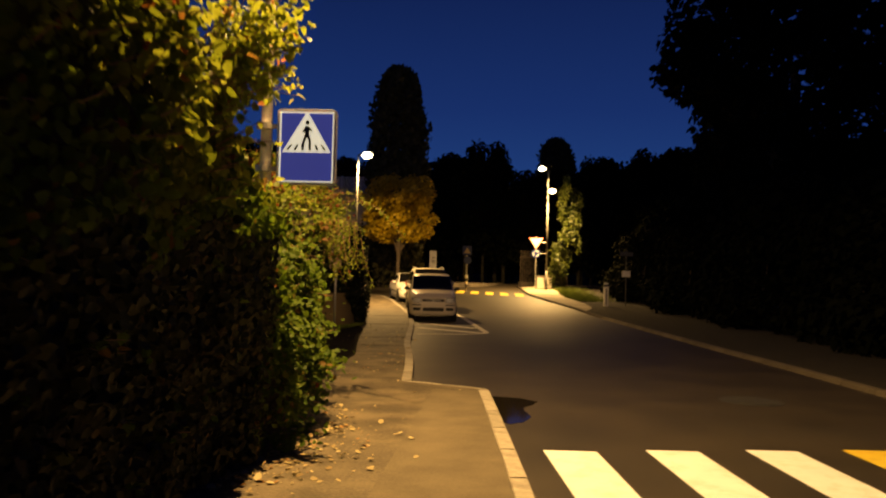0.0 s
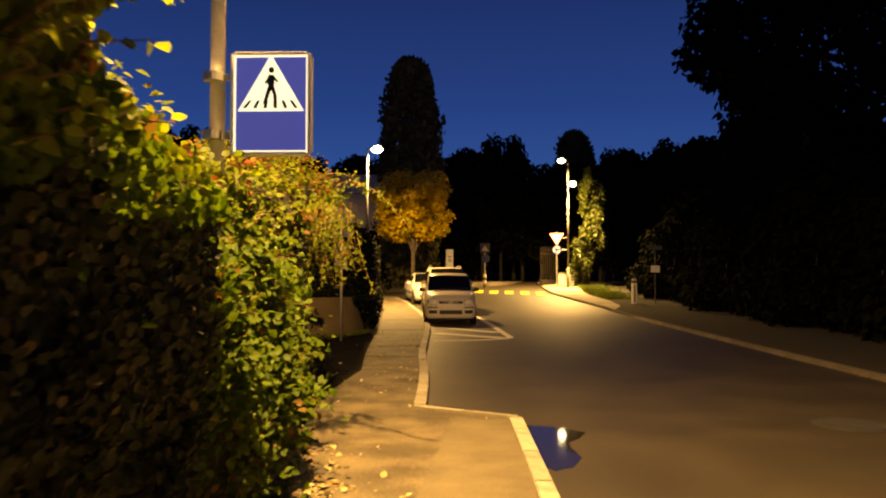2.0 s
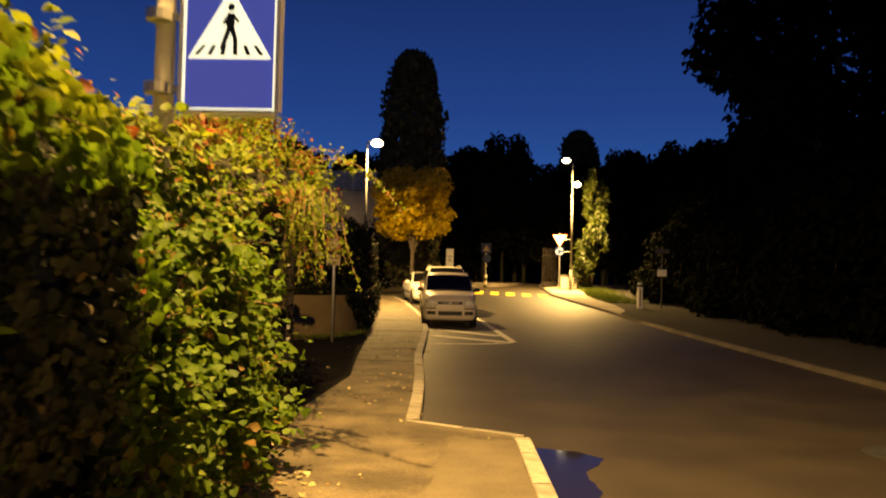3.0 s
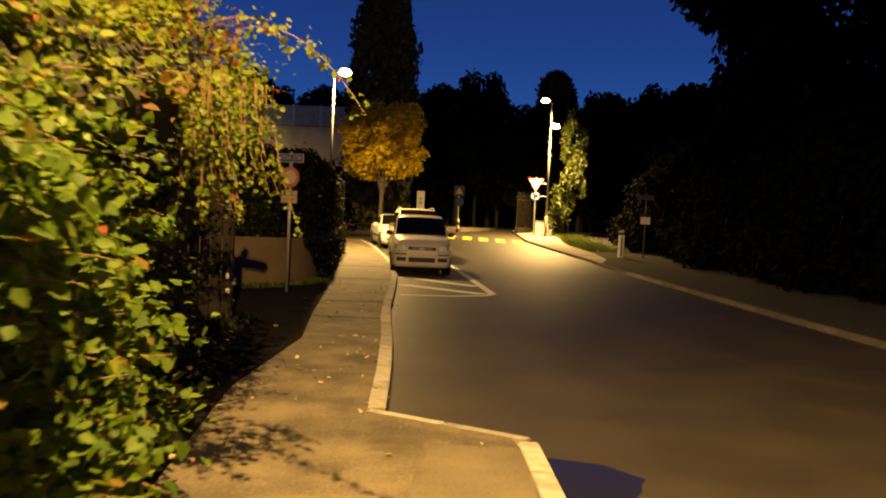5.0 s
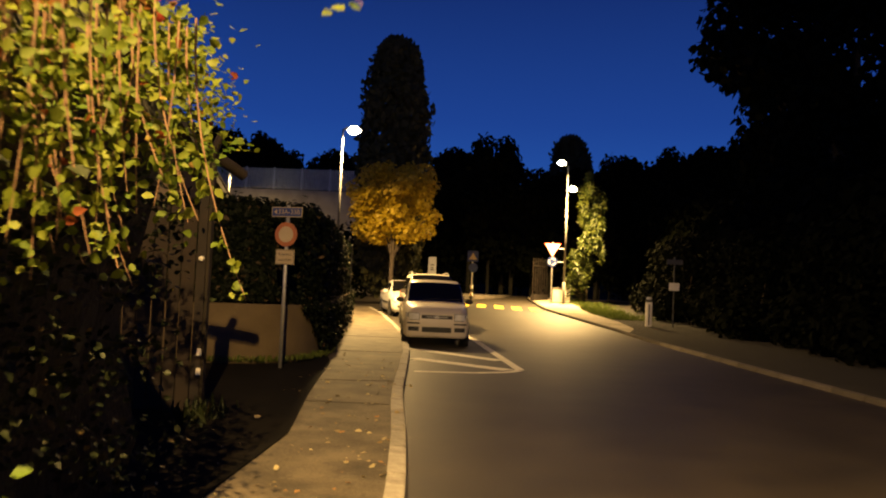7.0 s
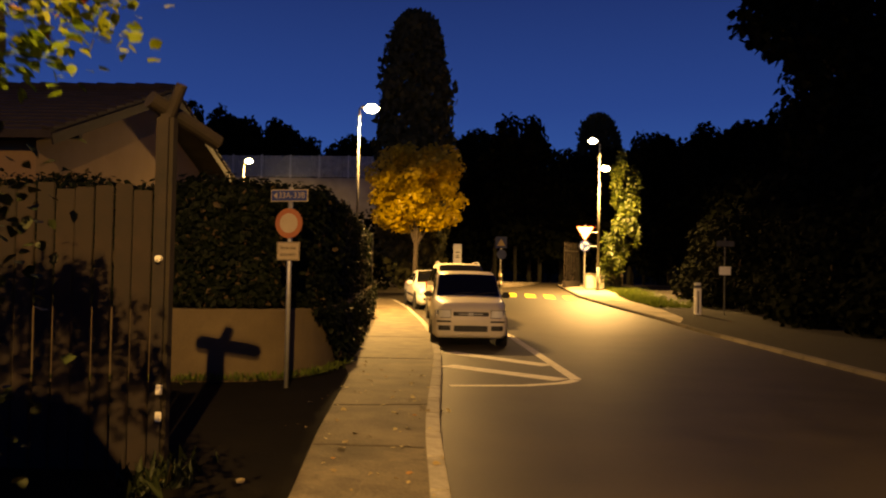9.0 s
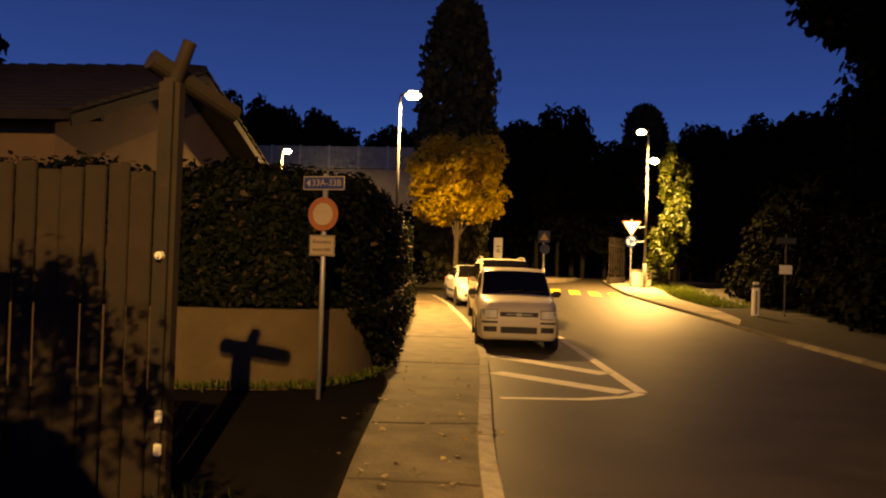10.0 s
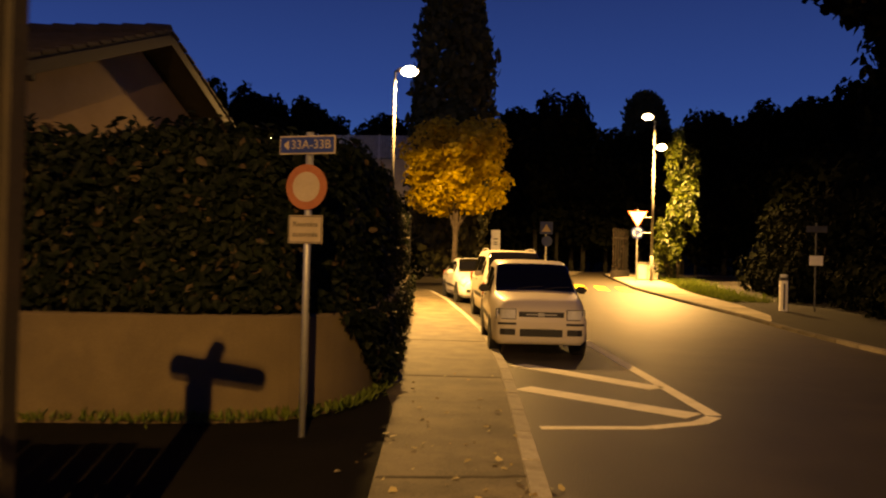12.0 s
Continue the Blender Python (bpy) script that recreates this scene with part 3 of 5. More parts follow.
# ---- crossing sign on the lamp pole ----
def crossing_sign():
    turn = 3.0
    ob = thing("crossing_sign", -1.0, 7.37, 2.40, "blue lit crossing sign box with silver frame on a lamp pole", "road sign", turn=turn)
    w, h, d = 0.575, 0.735, 0.09
    bm = bmesh.new()
    box(bm, 0, 0, h / 2, w, d, h, 0.03)
    part("case", bm, SIGN_BACK, ob, "silver sign case with rounded corners")
    bm = bmesh.new()
    for sx in (-1, 1):
        box(bm, sx * (w / 2 - 0.012), -d / 2 - 0.010, h / 2, 0.024, 0.04, h - 0.02, 0.009)
    for z in (0.012, h - 0.012):
        box(bm, 0, -d / 2 - 0.010, z, w - 0.05, 0.04, 0.024, 0.009)
    part("frame", bm, BRIGHT_ALU, ob, "bright silver frame")
    bm = bmesh.new()
    for sx in (-1, 1):
        box(bm, sx * (w / 2 - 0.031), -d / 2 - 0.004, h / 2, 0.012, 0.012, h - 0.05)
    for z in (0.031, h - 0.031):
        box(bm, 0, -d / 2 - 0.004, z, w - 0.08, 0.012, 0.012)
    part("border", bm, LIT_WHITE, ob, "thin white lit border")
    bm = bmesh.new()
    box(bm, 0, -d / 2 - 0.002, h / 2, w - 0.07, 0.008, h - 0.07)
    part("panel", bm, LIT_BLUE, ob, "glowing blue panel")
    bm = bmesh.new()
    prism(bm, [(-0.235, 0), (0.235, 0), (0, 0.40)], 0, 0.006)
    upright(bm, Matrix.Translation((0, -d / 2 - 0.005, 0.315)))
    part("triangle", bm, LIT_WHITE, ob, "white triangle")
    face = -d / 2 - 0.0135
    for i in range(6):
        x = -0.175 + 0.07 * i
        bm = bmesh.new()
        prism(bm, [(x - 0.016 + x * 0.06, 0.02), (x + 0.010 + x * 0.06, 0.02), (x * 0.82 + 0.010, 0.075), (x * 0.82 - 0.010, 0.075)], 0, 0.003)
        upright(bm, Matrix.Translation((0, face + 0.002, 0.315)))
        part("stripe", bm, INK, ob, "black crossing stripe")
    bm = bmesh.new()
    for a, b, r in (((0.0, 0.185), (0.005, 0.255), 0.026), ((0.0, 0.185), (-0.045, 0.05), 0.015), ((0.005, 0.185), (0.03, 0.115), 0.015), ((0.03, 0.115), (0.035, 0.045), 0.013),
                    ((0.0, 0.255), (-0.04, 0.195), 0.009), ((0.01, 0.25), (0.05, 0.205), 0.009)):
        va, vb = Vector((*a, 0)), Vector((*b, 0))
        s = (vb - va).normalized().cross(Vector((0, 0, 1))) * r
        prism(bm, [(p.x, p.y) for p in (va - s, va + s, vb + s * 0.8, vb - s * 0.8)], 0, 0.003)
    prism(bm, [(0.005 + 0.02 * math.cos(a * math.pi / 6), 0.29 + 0.022 * math.sin(a * math.pi / 6)) for a in range(12)], 0, 0.003)
    upright(bm, Matrix.Translation((0, face, 0.315)))
    part("walking_figure", bm, INK, ob, "plain black walking symbol")
    for z in (0.16, 0.58):
        bm = bmesh.new()
        box(bm, -0.36, 0.05, z, 0.16, 0.03, 0.045, 0.004)
        tube(bm, (-0.44, 0.02, z - 0.03), (-0.44, 0.02, z + 0.03), 0.072, 0.072, 14)
        part("bracket", bm, GALV, ob, "steel band bracket")


crossing_sign()


# ---- the long creeper hedge ----
HY = [-6, 1, 2, 3, 4, 5, 6, 6.6, 7.3, 8, 8.7, 9.4, 10.2, 11, 12, 12.5, 13]
HFACE = [-0.85, -0.78, -0.70, -0.62, -0.74, -0.86, -0.94, -0.97, -1.02, -1.16, -1.30, -1.16, -1.34, -1.53, -1.74, -2.0, -2.3]
HTOP = [3.5, 3.4, 3.3, 3.05, 2.7, 2.4, 2.3, 2.32, 2.36, 2.4, 2.5, 2.62, 2.8, 3.1, 3.3, 3.25, 3.0]


def face_x(y, z):
    """Where the hedge's outer skin lies: drawn in at the foot, fullest at head height."""
    x, top = interp(y, HY, HFACE), interp(y, HY, HTOP)
    f = z / top
    x += interp(f, [0, 0.25, 0.6, 0.85, 1.0], [-0.22, -0.12, 0.04, 0.0, -0.45])
    if y > 6.4:
        k = min(1.0, max(0.0, (8.7 - y) / 0.6))
        x += interp(f, [0, 0.25, 0.6, 0.85, 1.0], [0.24 + 0.02 * k, 0.18 + 0.05 * k, 0.02 * k, -0.08 - 0.22 * k, -0.34 * k])
    if y < 6.3:
        x += interp(f, [0, 0.3, 0.6, 0.85, 1.0], [-0.06, -0.12, -0.08, 0.16, 0.36]) * min(1.0, 6.3 - y)
    if y > 8.95 and z < 2.1:
        inner = min(x, interp(y, [8.95, 9.3, 12.1], [-1.6, -1.85, -2.05]))
        x += (inner - x) * min(1.0, (y - 8.95) * 3.0) * min(1.0, (2.1 - z) * 2.0)
    bump = noise.noise(Vector((y * 0.9, z * 1.1, 3.0))) * 0.22 + noise.noise(Vector((y * 2.7, z * 3.1, 9.0))) * 0.10
    return x + bump


def creeper_hedge():
    ob = thing("hedge", -1.6, 6, 0, "tall overgrown creeper hedge with yellow-green and some red leaves", "hedge")
    off = np.array((-1.6, 6.0, 0.0))
    rng = np.random.default_rng(7)
    # core of twigs as one solid mass, its dark colour painting the inner shade
    bm = bmesh.new()
    rows = []
    for y in np.arange(-6, 12.3, 0.35):
        top = interp(y, HY, HTOP)
        ring = [bm.verts.new((max(face_x(y, z) - (0.22 if y > 6.2 else 0.10), -2.5) + 1.6, y - 6, z)) for z in np.linspace(0, top - 0.25, 9)]
        # past 9.6 the core is stretched back, unseen, to cast shade on the fence
        back = -2.6 if y < 9.6 else -4.3
        ring += [bm.verts.new((back + 1.6, y - 6, top - 0.1 + 0.1 * noise.noise(Vector((y, 0, 0))))), bm.verts.new((back - 0.3 + 1.6, y - 6, 0))]
        rows.append(ring)
    for p, q in zip(rows, rows[1:]):
        for i in range(len(p)):
            bm.faces.new((p[i], p[(i + 1) % len(p)], q[(i + 1) % len(q)], q[i]))
    bm.faces.new(rows[0])
    bm.faces.new(rows[-1][::-1])
    bmesh.ops.recalc_face_normals(bm, faces=bm.faces)
    part("core", bm, SHADE_CORE, ob, "inner twigs as a solid core, shade put into its colour")
    # skin of leaves, on the face and on the top
    groups = {"ivy": [], "yellow": [], "dark": [], "backlit": [], "red": []}
    for k in range(62000):
        y = rng.uniform(-1.5, 13.0)
        top = interp(y, HY, HTOP)
        if rng.random() < 0.72:
            z = rng.uniform(0.02, top)
            if (y > 9.1 and z < 1.9 and rng.random() < 0.45) or (y > 12.25 and z < 2.4):
                continue
            if y > 6.3 and noise.noise(Vector((y * 1.3 + z, z * 3.6 - y * 0.5, 4.0))) < (0.2 if y < 9.0 else -0.12):
                continue
            out_by = abs(rng.normal(0, 0.13)) if y > 6.4 else 0.02
            p = (face_x(y, z) - abs(rng.normal(0, 0.10)) + out_by, y, z)
            n = (0.25, -0.35, 0.95) if y > 6.4 else (1.0, -0.45, -0.35)
        else:
            xx = rng.uniform(-3.0, max(-2.6, face_x(y, top * 0.97)))
            p = (xx, y, top + rng.normal(0, 0.09) + 0.12 * noise.noise(Vector((xx * 2, y * 2, 1))))
            n = (0.2, -0.1, 0.9)
        yellow = p[2] > 2.1 + 0.5 * noise.noise(Vector((y, p[2], 5))) and y > 2
        size = rng.uniform(0.04, 0.085) * (1.0 if y < 9.3 else 0.7)
        ruddy = p[2] > 1.75 and 6.8 < y < 11.5 and noise.noise(Vector((p[0] * 1.4, y * 1.5, p[2] * 1.6 + 3))) > 0.17
        # dark group: the shaded near face and low far end, shade painted as leaf colour
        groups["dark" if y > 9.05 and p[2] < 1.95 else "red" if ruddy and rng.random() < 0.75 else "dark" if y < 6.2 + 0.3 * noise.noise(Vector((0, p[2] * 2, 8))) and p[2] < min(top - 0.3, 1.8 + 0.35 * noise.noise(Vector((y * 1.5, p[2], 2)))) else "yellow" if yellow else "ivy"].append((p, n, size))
    # sprays of shoots that stand out from the face
    shoots = []
    for k in range(300):
        y = rng.uniform(1.0, 7.0) if k % 5 == 0 else rng.uniform(7.0, 11.0)
        top = interp(y, HY, HTOP)
        z = rng.uniform(0.25, top)
        if y > 8.95 and z < 2.0:
            continue
        x = face_x(y, z) - 0.1
        length = rng.uniform(0.15, 0.34) * (1.0 if 7.0 < y < 8.3 else 0.6)
        d = Vector((rng.uniform(0.45, 1.0), rng.uniform(-0.2, 0.9), rng.uniform(-0.05, 0.3))).normalized()
        pts = [Vector((x, y, z)) + d * length * t + Vector((0, 0, -0.18 * length * t * t)) for t in np.linspace(0, 1, 6)]
        shoots.append((pts, 0.005))
    # an arching runner and hanging strands over the drive end
    arch = [Vector((-1.10, 9.32, 2.36)) + Vector((0.90 * t, -0.57 * t, 0.45 * t - 0.86 * t * t)) for t in np.linspace(0, 1, 12)]
    arch2 = [Vector((-1.25, 9.6, 2.5)) + Vector((0.55 * t, -0.25 * t, 0.3 * t - 0.45 * t * t)) for t in np.linspace(0, 1, 11)]
    shoots += [(arch, 0.0034), (arch2, 0.0032)]
    for k in range(30):
        x, y = rng.uniform(-1.3, -0.86), rng.uniform(9.05, 9.7)
        length = rng.uniform(0.35, 0.85)
        sway = rng.uniform(-0.1, 0.2)
        shoots.append(([Vector((x + sway * t * t, y, 2.2 - length * t)) for t in np.linspace(0, 1, 8)], 0.004))
    # a leafy bough that stands over the hedge near the start
    for k in range(85):
        a = rng.uniform(0, 2 * math.pi)
        r = rng.uniform(0.15, 0.5)
        base, tip = Vector((-0.98, 4.6, 2.42)), Vector((-0.58 + 0.62 * r * math.cos(a), 4.62 + 0.4 * math.sin(a), rng.uniform(2.7, 3.35)))
        shoots.append(([base.lerp(tip, t) + Vector((0, 0, 0.12 * math.sin(3.1 * t))) for t in np.linspace(0, 1, 7)], 0.0061))
    # leafy shoots round the lamp pole, under the sign
    for k in range(26):
        p = Vector((rng.uniform(-1.6, -1.0), rng.uniform(6.95, 7.3), 2.15))
        d = Vector((rng.uniform(-0.2, 0.3), rng.uniform(-0.3, 0.1), rng.uniform(0.15, 0.3)))
        shoots.append(([p + d * t + Vector((0, 0, -0.06 * t * t)) for t in np.linspace(0, 1, 5)], 0.005))
    # lit tips along the upper face at the start
    for k in range(90):
        y = rng.uniform(1.6, 4.6)
        z = rng.uniform(1.95, 2.95)
        d = Vector((rng.uniform(0.5, 1.0), rng.uniform(-0.4, 0.5), rng.uniform(0.0, 0.5))).normalized() * rng.uniform(0.12, 0.3)
        shoots.append(([Vector((face_x(y, z) - 0.02, y, z)) + d * t for t in np.linspace(0, 1, 5)], 0.0061))
    # long level sprays with hanging leaves on the lit face
    sprays = []
    for k in range(190):
        layer = 0.3 + 0.19 * (k % 12) + rng.normal(0, 0.03)
        y = rng.uniform(6.2, 8.5)
        length = min(rng.uniform(0.35, 0.85), (8.95 - y) * 1.1 + 0.1)
        d = Vector((rng.uniform(0.35, 0.7), rng.uniform(0.3, 1.0), rng.uniform(0.0, 0.16))).normalized()
        start = Vector((face_x(y, layer) - 0.12, y, layer))
        room = face_x(y + d.y * length, layer) + 0.05 - start.x
        d.x = min(d.x, room / length)
        pts = [start + d * length * t + Vector((0, 0, 0.05 * math.sin(6 * t + k) - 0.08 * length * t * t)) for t in np.linspace(0, 1, 8)]
        sprays.append(pts)
        shoots.append((pts, 0.0055))
    hanging = []
    for pts in sprays:
        span = sum((b - a).length for a, b in zip(pts, pts[1:]))
        for t in np.arange(0.0, 0.95, 0.022 / span):
            i = min(int(t * 7), 6)
            p = pts[i].lerp(pts[i + 1], t * 7 - i) + Vector(rng.normal(0, 0.02, 3))
            hanging.append((tuple(p), (rng.uniform(-0.1, 0.5), -0.7, rng.uniform(0.25, 0.8)), rng.uniform(0.045, 0.085) * (1 - 0.35 * t)))
    pts = np.array([g[0] for g in hanging]) - off
    tagged(leaves("foliage", pts, np.array([g[1] for g in hanging]), [g[2] for g in hanging], SPRAY, ob, "fresh green leaves hanging from level shoots", droop=1.3, seed=12), kind="stuff")
    for pts, r in shoots:
        bm = bmesh.new()
        chain(bm, [p - Vector(off) for p in pts], r, r * 0.35, 5)
        part("shoot", bm, TWIG, ob)
        span = sum((b - a).length for a, b in zip(pts, pts[1:]))
        for t in np.arange(0.05, 1.0, 0.035 / max(span, 0.2)):
            i = min(int(t * (len(pts) - 1)), len(pts) - 2)
            p = pts[i].lerp(pts[i + 1], t * (len(pts) - 1) - i) + Vector(rng.normal(0, 0.018, 3))
            if r in (0.0034, 0.0032):
                for _ in range(2):
                    q = p + Vector(rng.normal(0, 0.022, 3))
                    groups["red" if t < 0.4 and rng.random() < 0.6 else "yellow"].append((tuple(q), (0.3, -0.6, 0.6), rng.uniform(0.02, 0.04)))
            if r == 0.004:
                groups["yellow"].append((tuple(p), (0.2, -0.8, 0.4), rng.uniform(0.022, 0.045)))
                groups["yellow"].append((tuple(p + Vector(rng.normal(0, 0.015, 3))), (0.2, -0.8, 0.4), rng.uniform(0.02, 0.04)))
            elif r in (0.0034, 0.0032):
                groups["red" if t < 0.45 and rng.random() < 0.7 else "yellow"].append((tuple(p), (0.3, -0.4, 0.75), rng.uniform(0.025, 0.05)))
            elif r == 0.0061:
                groups["backlit"].append((tuple(p), (0.25, 0.35, 0.8), rng.uniform(0.04, 0.08)))
            else:
                groups["yellow" if p.z > 2.0 or rng.random() < 0.25 else "ivy"].append((tuple(p), (0.4, -0.4, 0.75), rng.uniform(0.045, 0.085)))
    for key, material, label in (("ivy", IVY, "green creeper leaves"), ("dark", SHADE_LEAF, "creeper leaves, the hedge's own shade put into their dark colour"), ("red", RED_CREEPER, "reddened creeper leaves"), ("yellow", IVY_YELLOW, "yellowing and red creeper leaves"), ("backlit", BACKLIT_LEAF, "pale leaves on the outer shoots, lamp backlight put into their colour")):
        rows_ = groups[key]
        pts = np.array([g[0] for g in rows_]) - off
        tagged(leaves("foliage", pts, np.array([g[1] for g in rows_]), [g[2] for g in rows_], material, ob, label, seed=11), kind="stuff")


creeper_hedge()

# fallen leaves on the pavement
rng = np.random.default_rng(21)
pts, sizes = [], []
for k in range(900):
    y = rng.choice([rng.uniform(4.5, 9.0), rng.uniform(5.5, 8.0), rng.uniform(3, 20)], p=[0.42, 0.38, 0.2])
    edge = face_x(min(y, 9.5), 0.1)
    x = edge + abs(rng.normal(0, 0.35)) - 0.1 if y < 10 else rng.uniform(wall_side(y) + 0.3, kerb_left(y) + 0.15)
    z = rise(y) + 0.006 if x < kerb_left(y) - 0.0 else LOW + 0.006
    pts.append((x, y, z + rng.uniform(0, 0.015)))
    sizes.append(rng.uniform(0.02, 0.04) if k % 3 else rng.uniform(0.05, 0.09))
for k in range(90):
    y = rng.uniform(11.5, 24)
    pts.append((rng.uniform(path_left(y) + 0.1, kerb_left(y) - 0.1), y, 0.012))
    sizes.append(rng.uniform(0.03, 0.08))
ob = leaves("fallen_leaves", np.array(pts), np.zeros((len(pts), 3)), sizes, DEAD_LEAF, None, seed=5, flat=True)
tagged(ob, "dry brown fallen leaves scattered on the pavement", "leaves", kind="stuff")


# ---- board fence and gate post ----
def board_fence():
    ob = thing("fence", -3.09, 15.44, 0, "tall fence of weathered upright boards beside a rough post", "fence")
    a, b = Vector((0, 0, 0)), Vector((-4.6, -0.5, 0))
    d = (b - a).normalized()
    turn = math.degrees(math.atan2(d.y, d.x)) - 90
    meshes = []
    for k in range(4):
        bm = bmesh.new()
        box(bm, 0, 0, 1.05 + 0.008 * k, 0.024, 0.138 - 0.004 * k, 2.1 + 0.016 * k, 0.006)
        me = bpy.data.meshes.new("board")
        bm.to_mesh(me)
        bm.free()
        me.materials.append(SHADE_WOOD)
        meshes.append(me)
    n = int((b - a).length / 0.145)
    for i in range(n):
        p = a + d * (0.0725 + 0.145 * i)
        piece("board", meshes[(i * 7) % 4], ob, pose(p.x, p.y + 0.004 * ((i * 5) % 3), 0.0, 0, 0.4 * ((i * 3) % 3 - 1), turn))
    for z in (0.45, 1.6):
        bm = bmesh.new()
        mid = (a + b) / 2
        box(bm, mid.x, mid.y + 0.045, z, 0.05, (b - a).length, 0.09, 0.006, Matrix.Rotation(radians(turn), 4, "Z"))
        part("rail", bm, SHADE_WOOD, ob)


board_fence()


def gate_post():
    ob = thing("gate_post", -3.01, 15.46, 0, "rough wooden gate post with crossed beam ends on top", "post")
    bm = bmesh.new()
    box(bm, 0, 0, 1.34, 0.135, 0.135, 2.68, 0.03)
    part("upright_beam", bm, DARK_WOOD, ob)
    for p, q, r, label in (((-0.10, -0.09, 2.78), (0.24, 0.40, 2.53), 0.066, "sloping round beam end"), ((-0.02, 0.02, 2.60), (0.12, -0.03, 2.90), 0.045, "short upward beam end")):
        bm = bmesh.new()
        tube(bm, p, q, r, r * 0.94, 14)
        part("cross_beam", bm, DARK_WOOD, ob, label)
    bm = bmesh.new()
    tube(bm, (0.0, -0.058, 1.59), (0.0, -0.10, 1.59), 0.028, 0.024, 14)
    tube(bm, (0.0, -0.10, 1.59), (0.0, -0.115, 1.59), 0.012, 0.012, 10)
    part("bell_button", bm, SIGN_WHITE, ob, "small pale bell button")
    for z in (0.42, 0.62):
        bm = bmesh.new()
        box(bm, 0.025, -0.066, z, 0.05, 0.016, 0.075, 0.006)
        part("reflector", bm, SIGN_WHITE, ob, "small pale reflector plate")


gate_post()
rng = np.random.default_rng(31)
# weeds reuse the shade-darkened leaf colour to stay dim
pts = np.array([(-2.88 + rng.normal(0, 0.13), 15.05 + rng.normal(0, 0.3), 0.0) for k in range(170)])
tagged(leaves("weeds", pts, rng.normal(0, 1, (len(pts), 3)), rng.uniform(0.08, 0.24, len(pts)), SHADE_LEAF, None, slim=0.25, droop=-2.0, seed=8), "tuft of tall weeds at the foot of the gate post", "weeds", kind="stuff")


# ---- low plastered wall with a laurel hedge behind ----
WALL = [(-9.0, 19.0), (-7.0, 19.3), (-5.2, 19.65), (-4.4, 19.85), (-3.75, 20.1), (-3.4, 20.5), (-3.2, 21.1), (-3.16, 21.9), (-3.24, 22.9), (-3.62, 25.4), (-4.15, 28.7), (-4.7, 32.3), (-5.22, 35.6), (-6.2, 39.2)]


def smooth_line(points, per=6):
    out = []
    for i in range(len(points) - 1):
        p0, p1, p2, p3 = (Vector((*points[max(0, min(len(points) - 1, j))], 0)) for j in (i - 1, i, i + 1, i + 2))
        for t in np.linspace(0, 1, per, endpoint=False):
            out.append(0.5 * (2 * p1 + (p2 - p0) * t + (2 * p0 - 5 * p1 + 4 * p2 - p3) * t * t + (3 * p1 - p0 - 3 * p2 + p3) * t ** 3))
    return out + [Vector((*points[-1], 0))]


line = smooth_line(WALL)
inward = []
for i, p in enumerate(line):
    d = (line[min(i + 1, len(line) - 1)] - line[max(i - 1, 0)]).normalized()
    inward.append(Vector((-d.y, d.x, 0)))
bm = bmesh.new()
rows = []
for p, n in zip(line, inward):
    z = rise(p.y)
    top = z + 0.97
    rows.append([bm.verts.new(Vector((q.x, q.y, h))) for q, h in ((p, z - 0.2), (p, top - 0.02), (p + n * 0.02, top), (p + n * 0.2, top), (p + n * 0.22, top - 0.02), (p + n * 0.22, z - 0.2))])
for p, q in zip(rows, rows[1:]):
    for i in range(6):
        bm.faces.new((p[i], p[(i + 1) % 6], q[(i + 1) % 6], q[i]))
bm.faces.new(rows[0])
bm.faces.new(rows[-1][::-1])
bmesh.ops.recalc_face_normals(bm, faces=bm.faces)
tagged(part("garden_wall", bm, PLASTER), "low rounded wall of stained ochre plaster", "wall", kind="structure")

laurel = thing("hedge", -5.0, 22.0, 0.0, "dense dark laurel hedge behind the low wall", "hedge")
off = np.array((-5.0, 22.0, 0.0))
rng = np.random.default_rng(31)
pts, out, sizes = [], [], []
bm = bmesh.new()
rows = []
for i, (p, n) in enumerate(zip(line, inward)):
    h = 2.62 + 0.12 * noise.noise(Vector((p.x, p.y, 2)))
    z = rise(p.y)
    c = [(p + n * 0.30, 0.7), (p + n * 0.22, 1.5), (p + n * 0.32, h - 0.2), (p + n * 0.6, h - 0.08), (p + n * 1.3, h - 0.1), (p + n * 1.5, 0.7)]
    rows.append([bm.verts.new(Vector((q.x, q.y, hh + z)) - Vector(off)) for q, hh in c])
for p, q in zip(rows, rows[1:]):
    for i in range(6):
        bm.faces.new((p[i], p[(i + 1) % 6], q[(i + 1) % 6], q[i]))
bm.faces.new(rows[0])
bm.faces.new(rows[-1][::-1])
bmesh.ops.recalc_face_normals(bm, faces=bm.faces)
# solid filler behind the laurel leaves, inner shade painted by its dark colour
part("core", bm, SHADE_CORE, laurel, "inner twigs as a solid core, shade put into its colour")
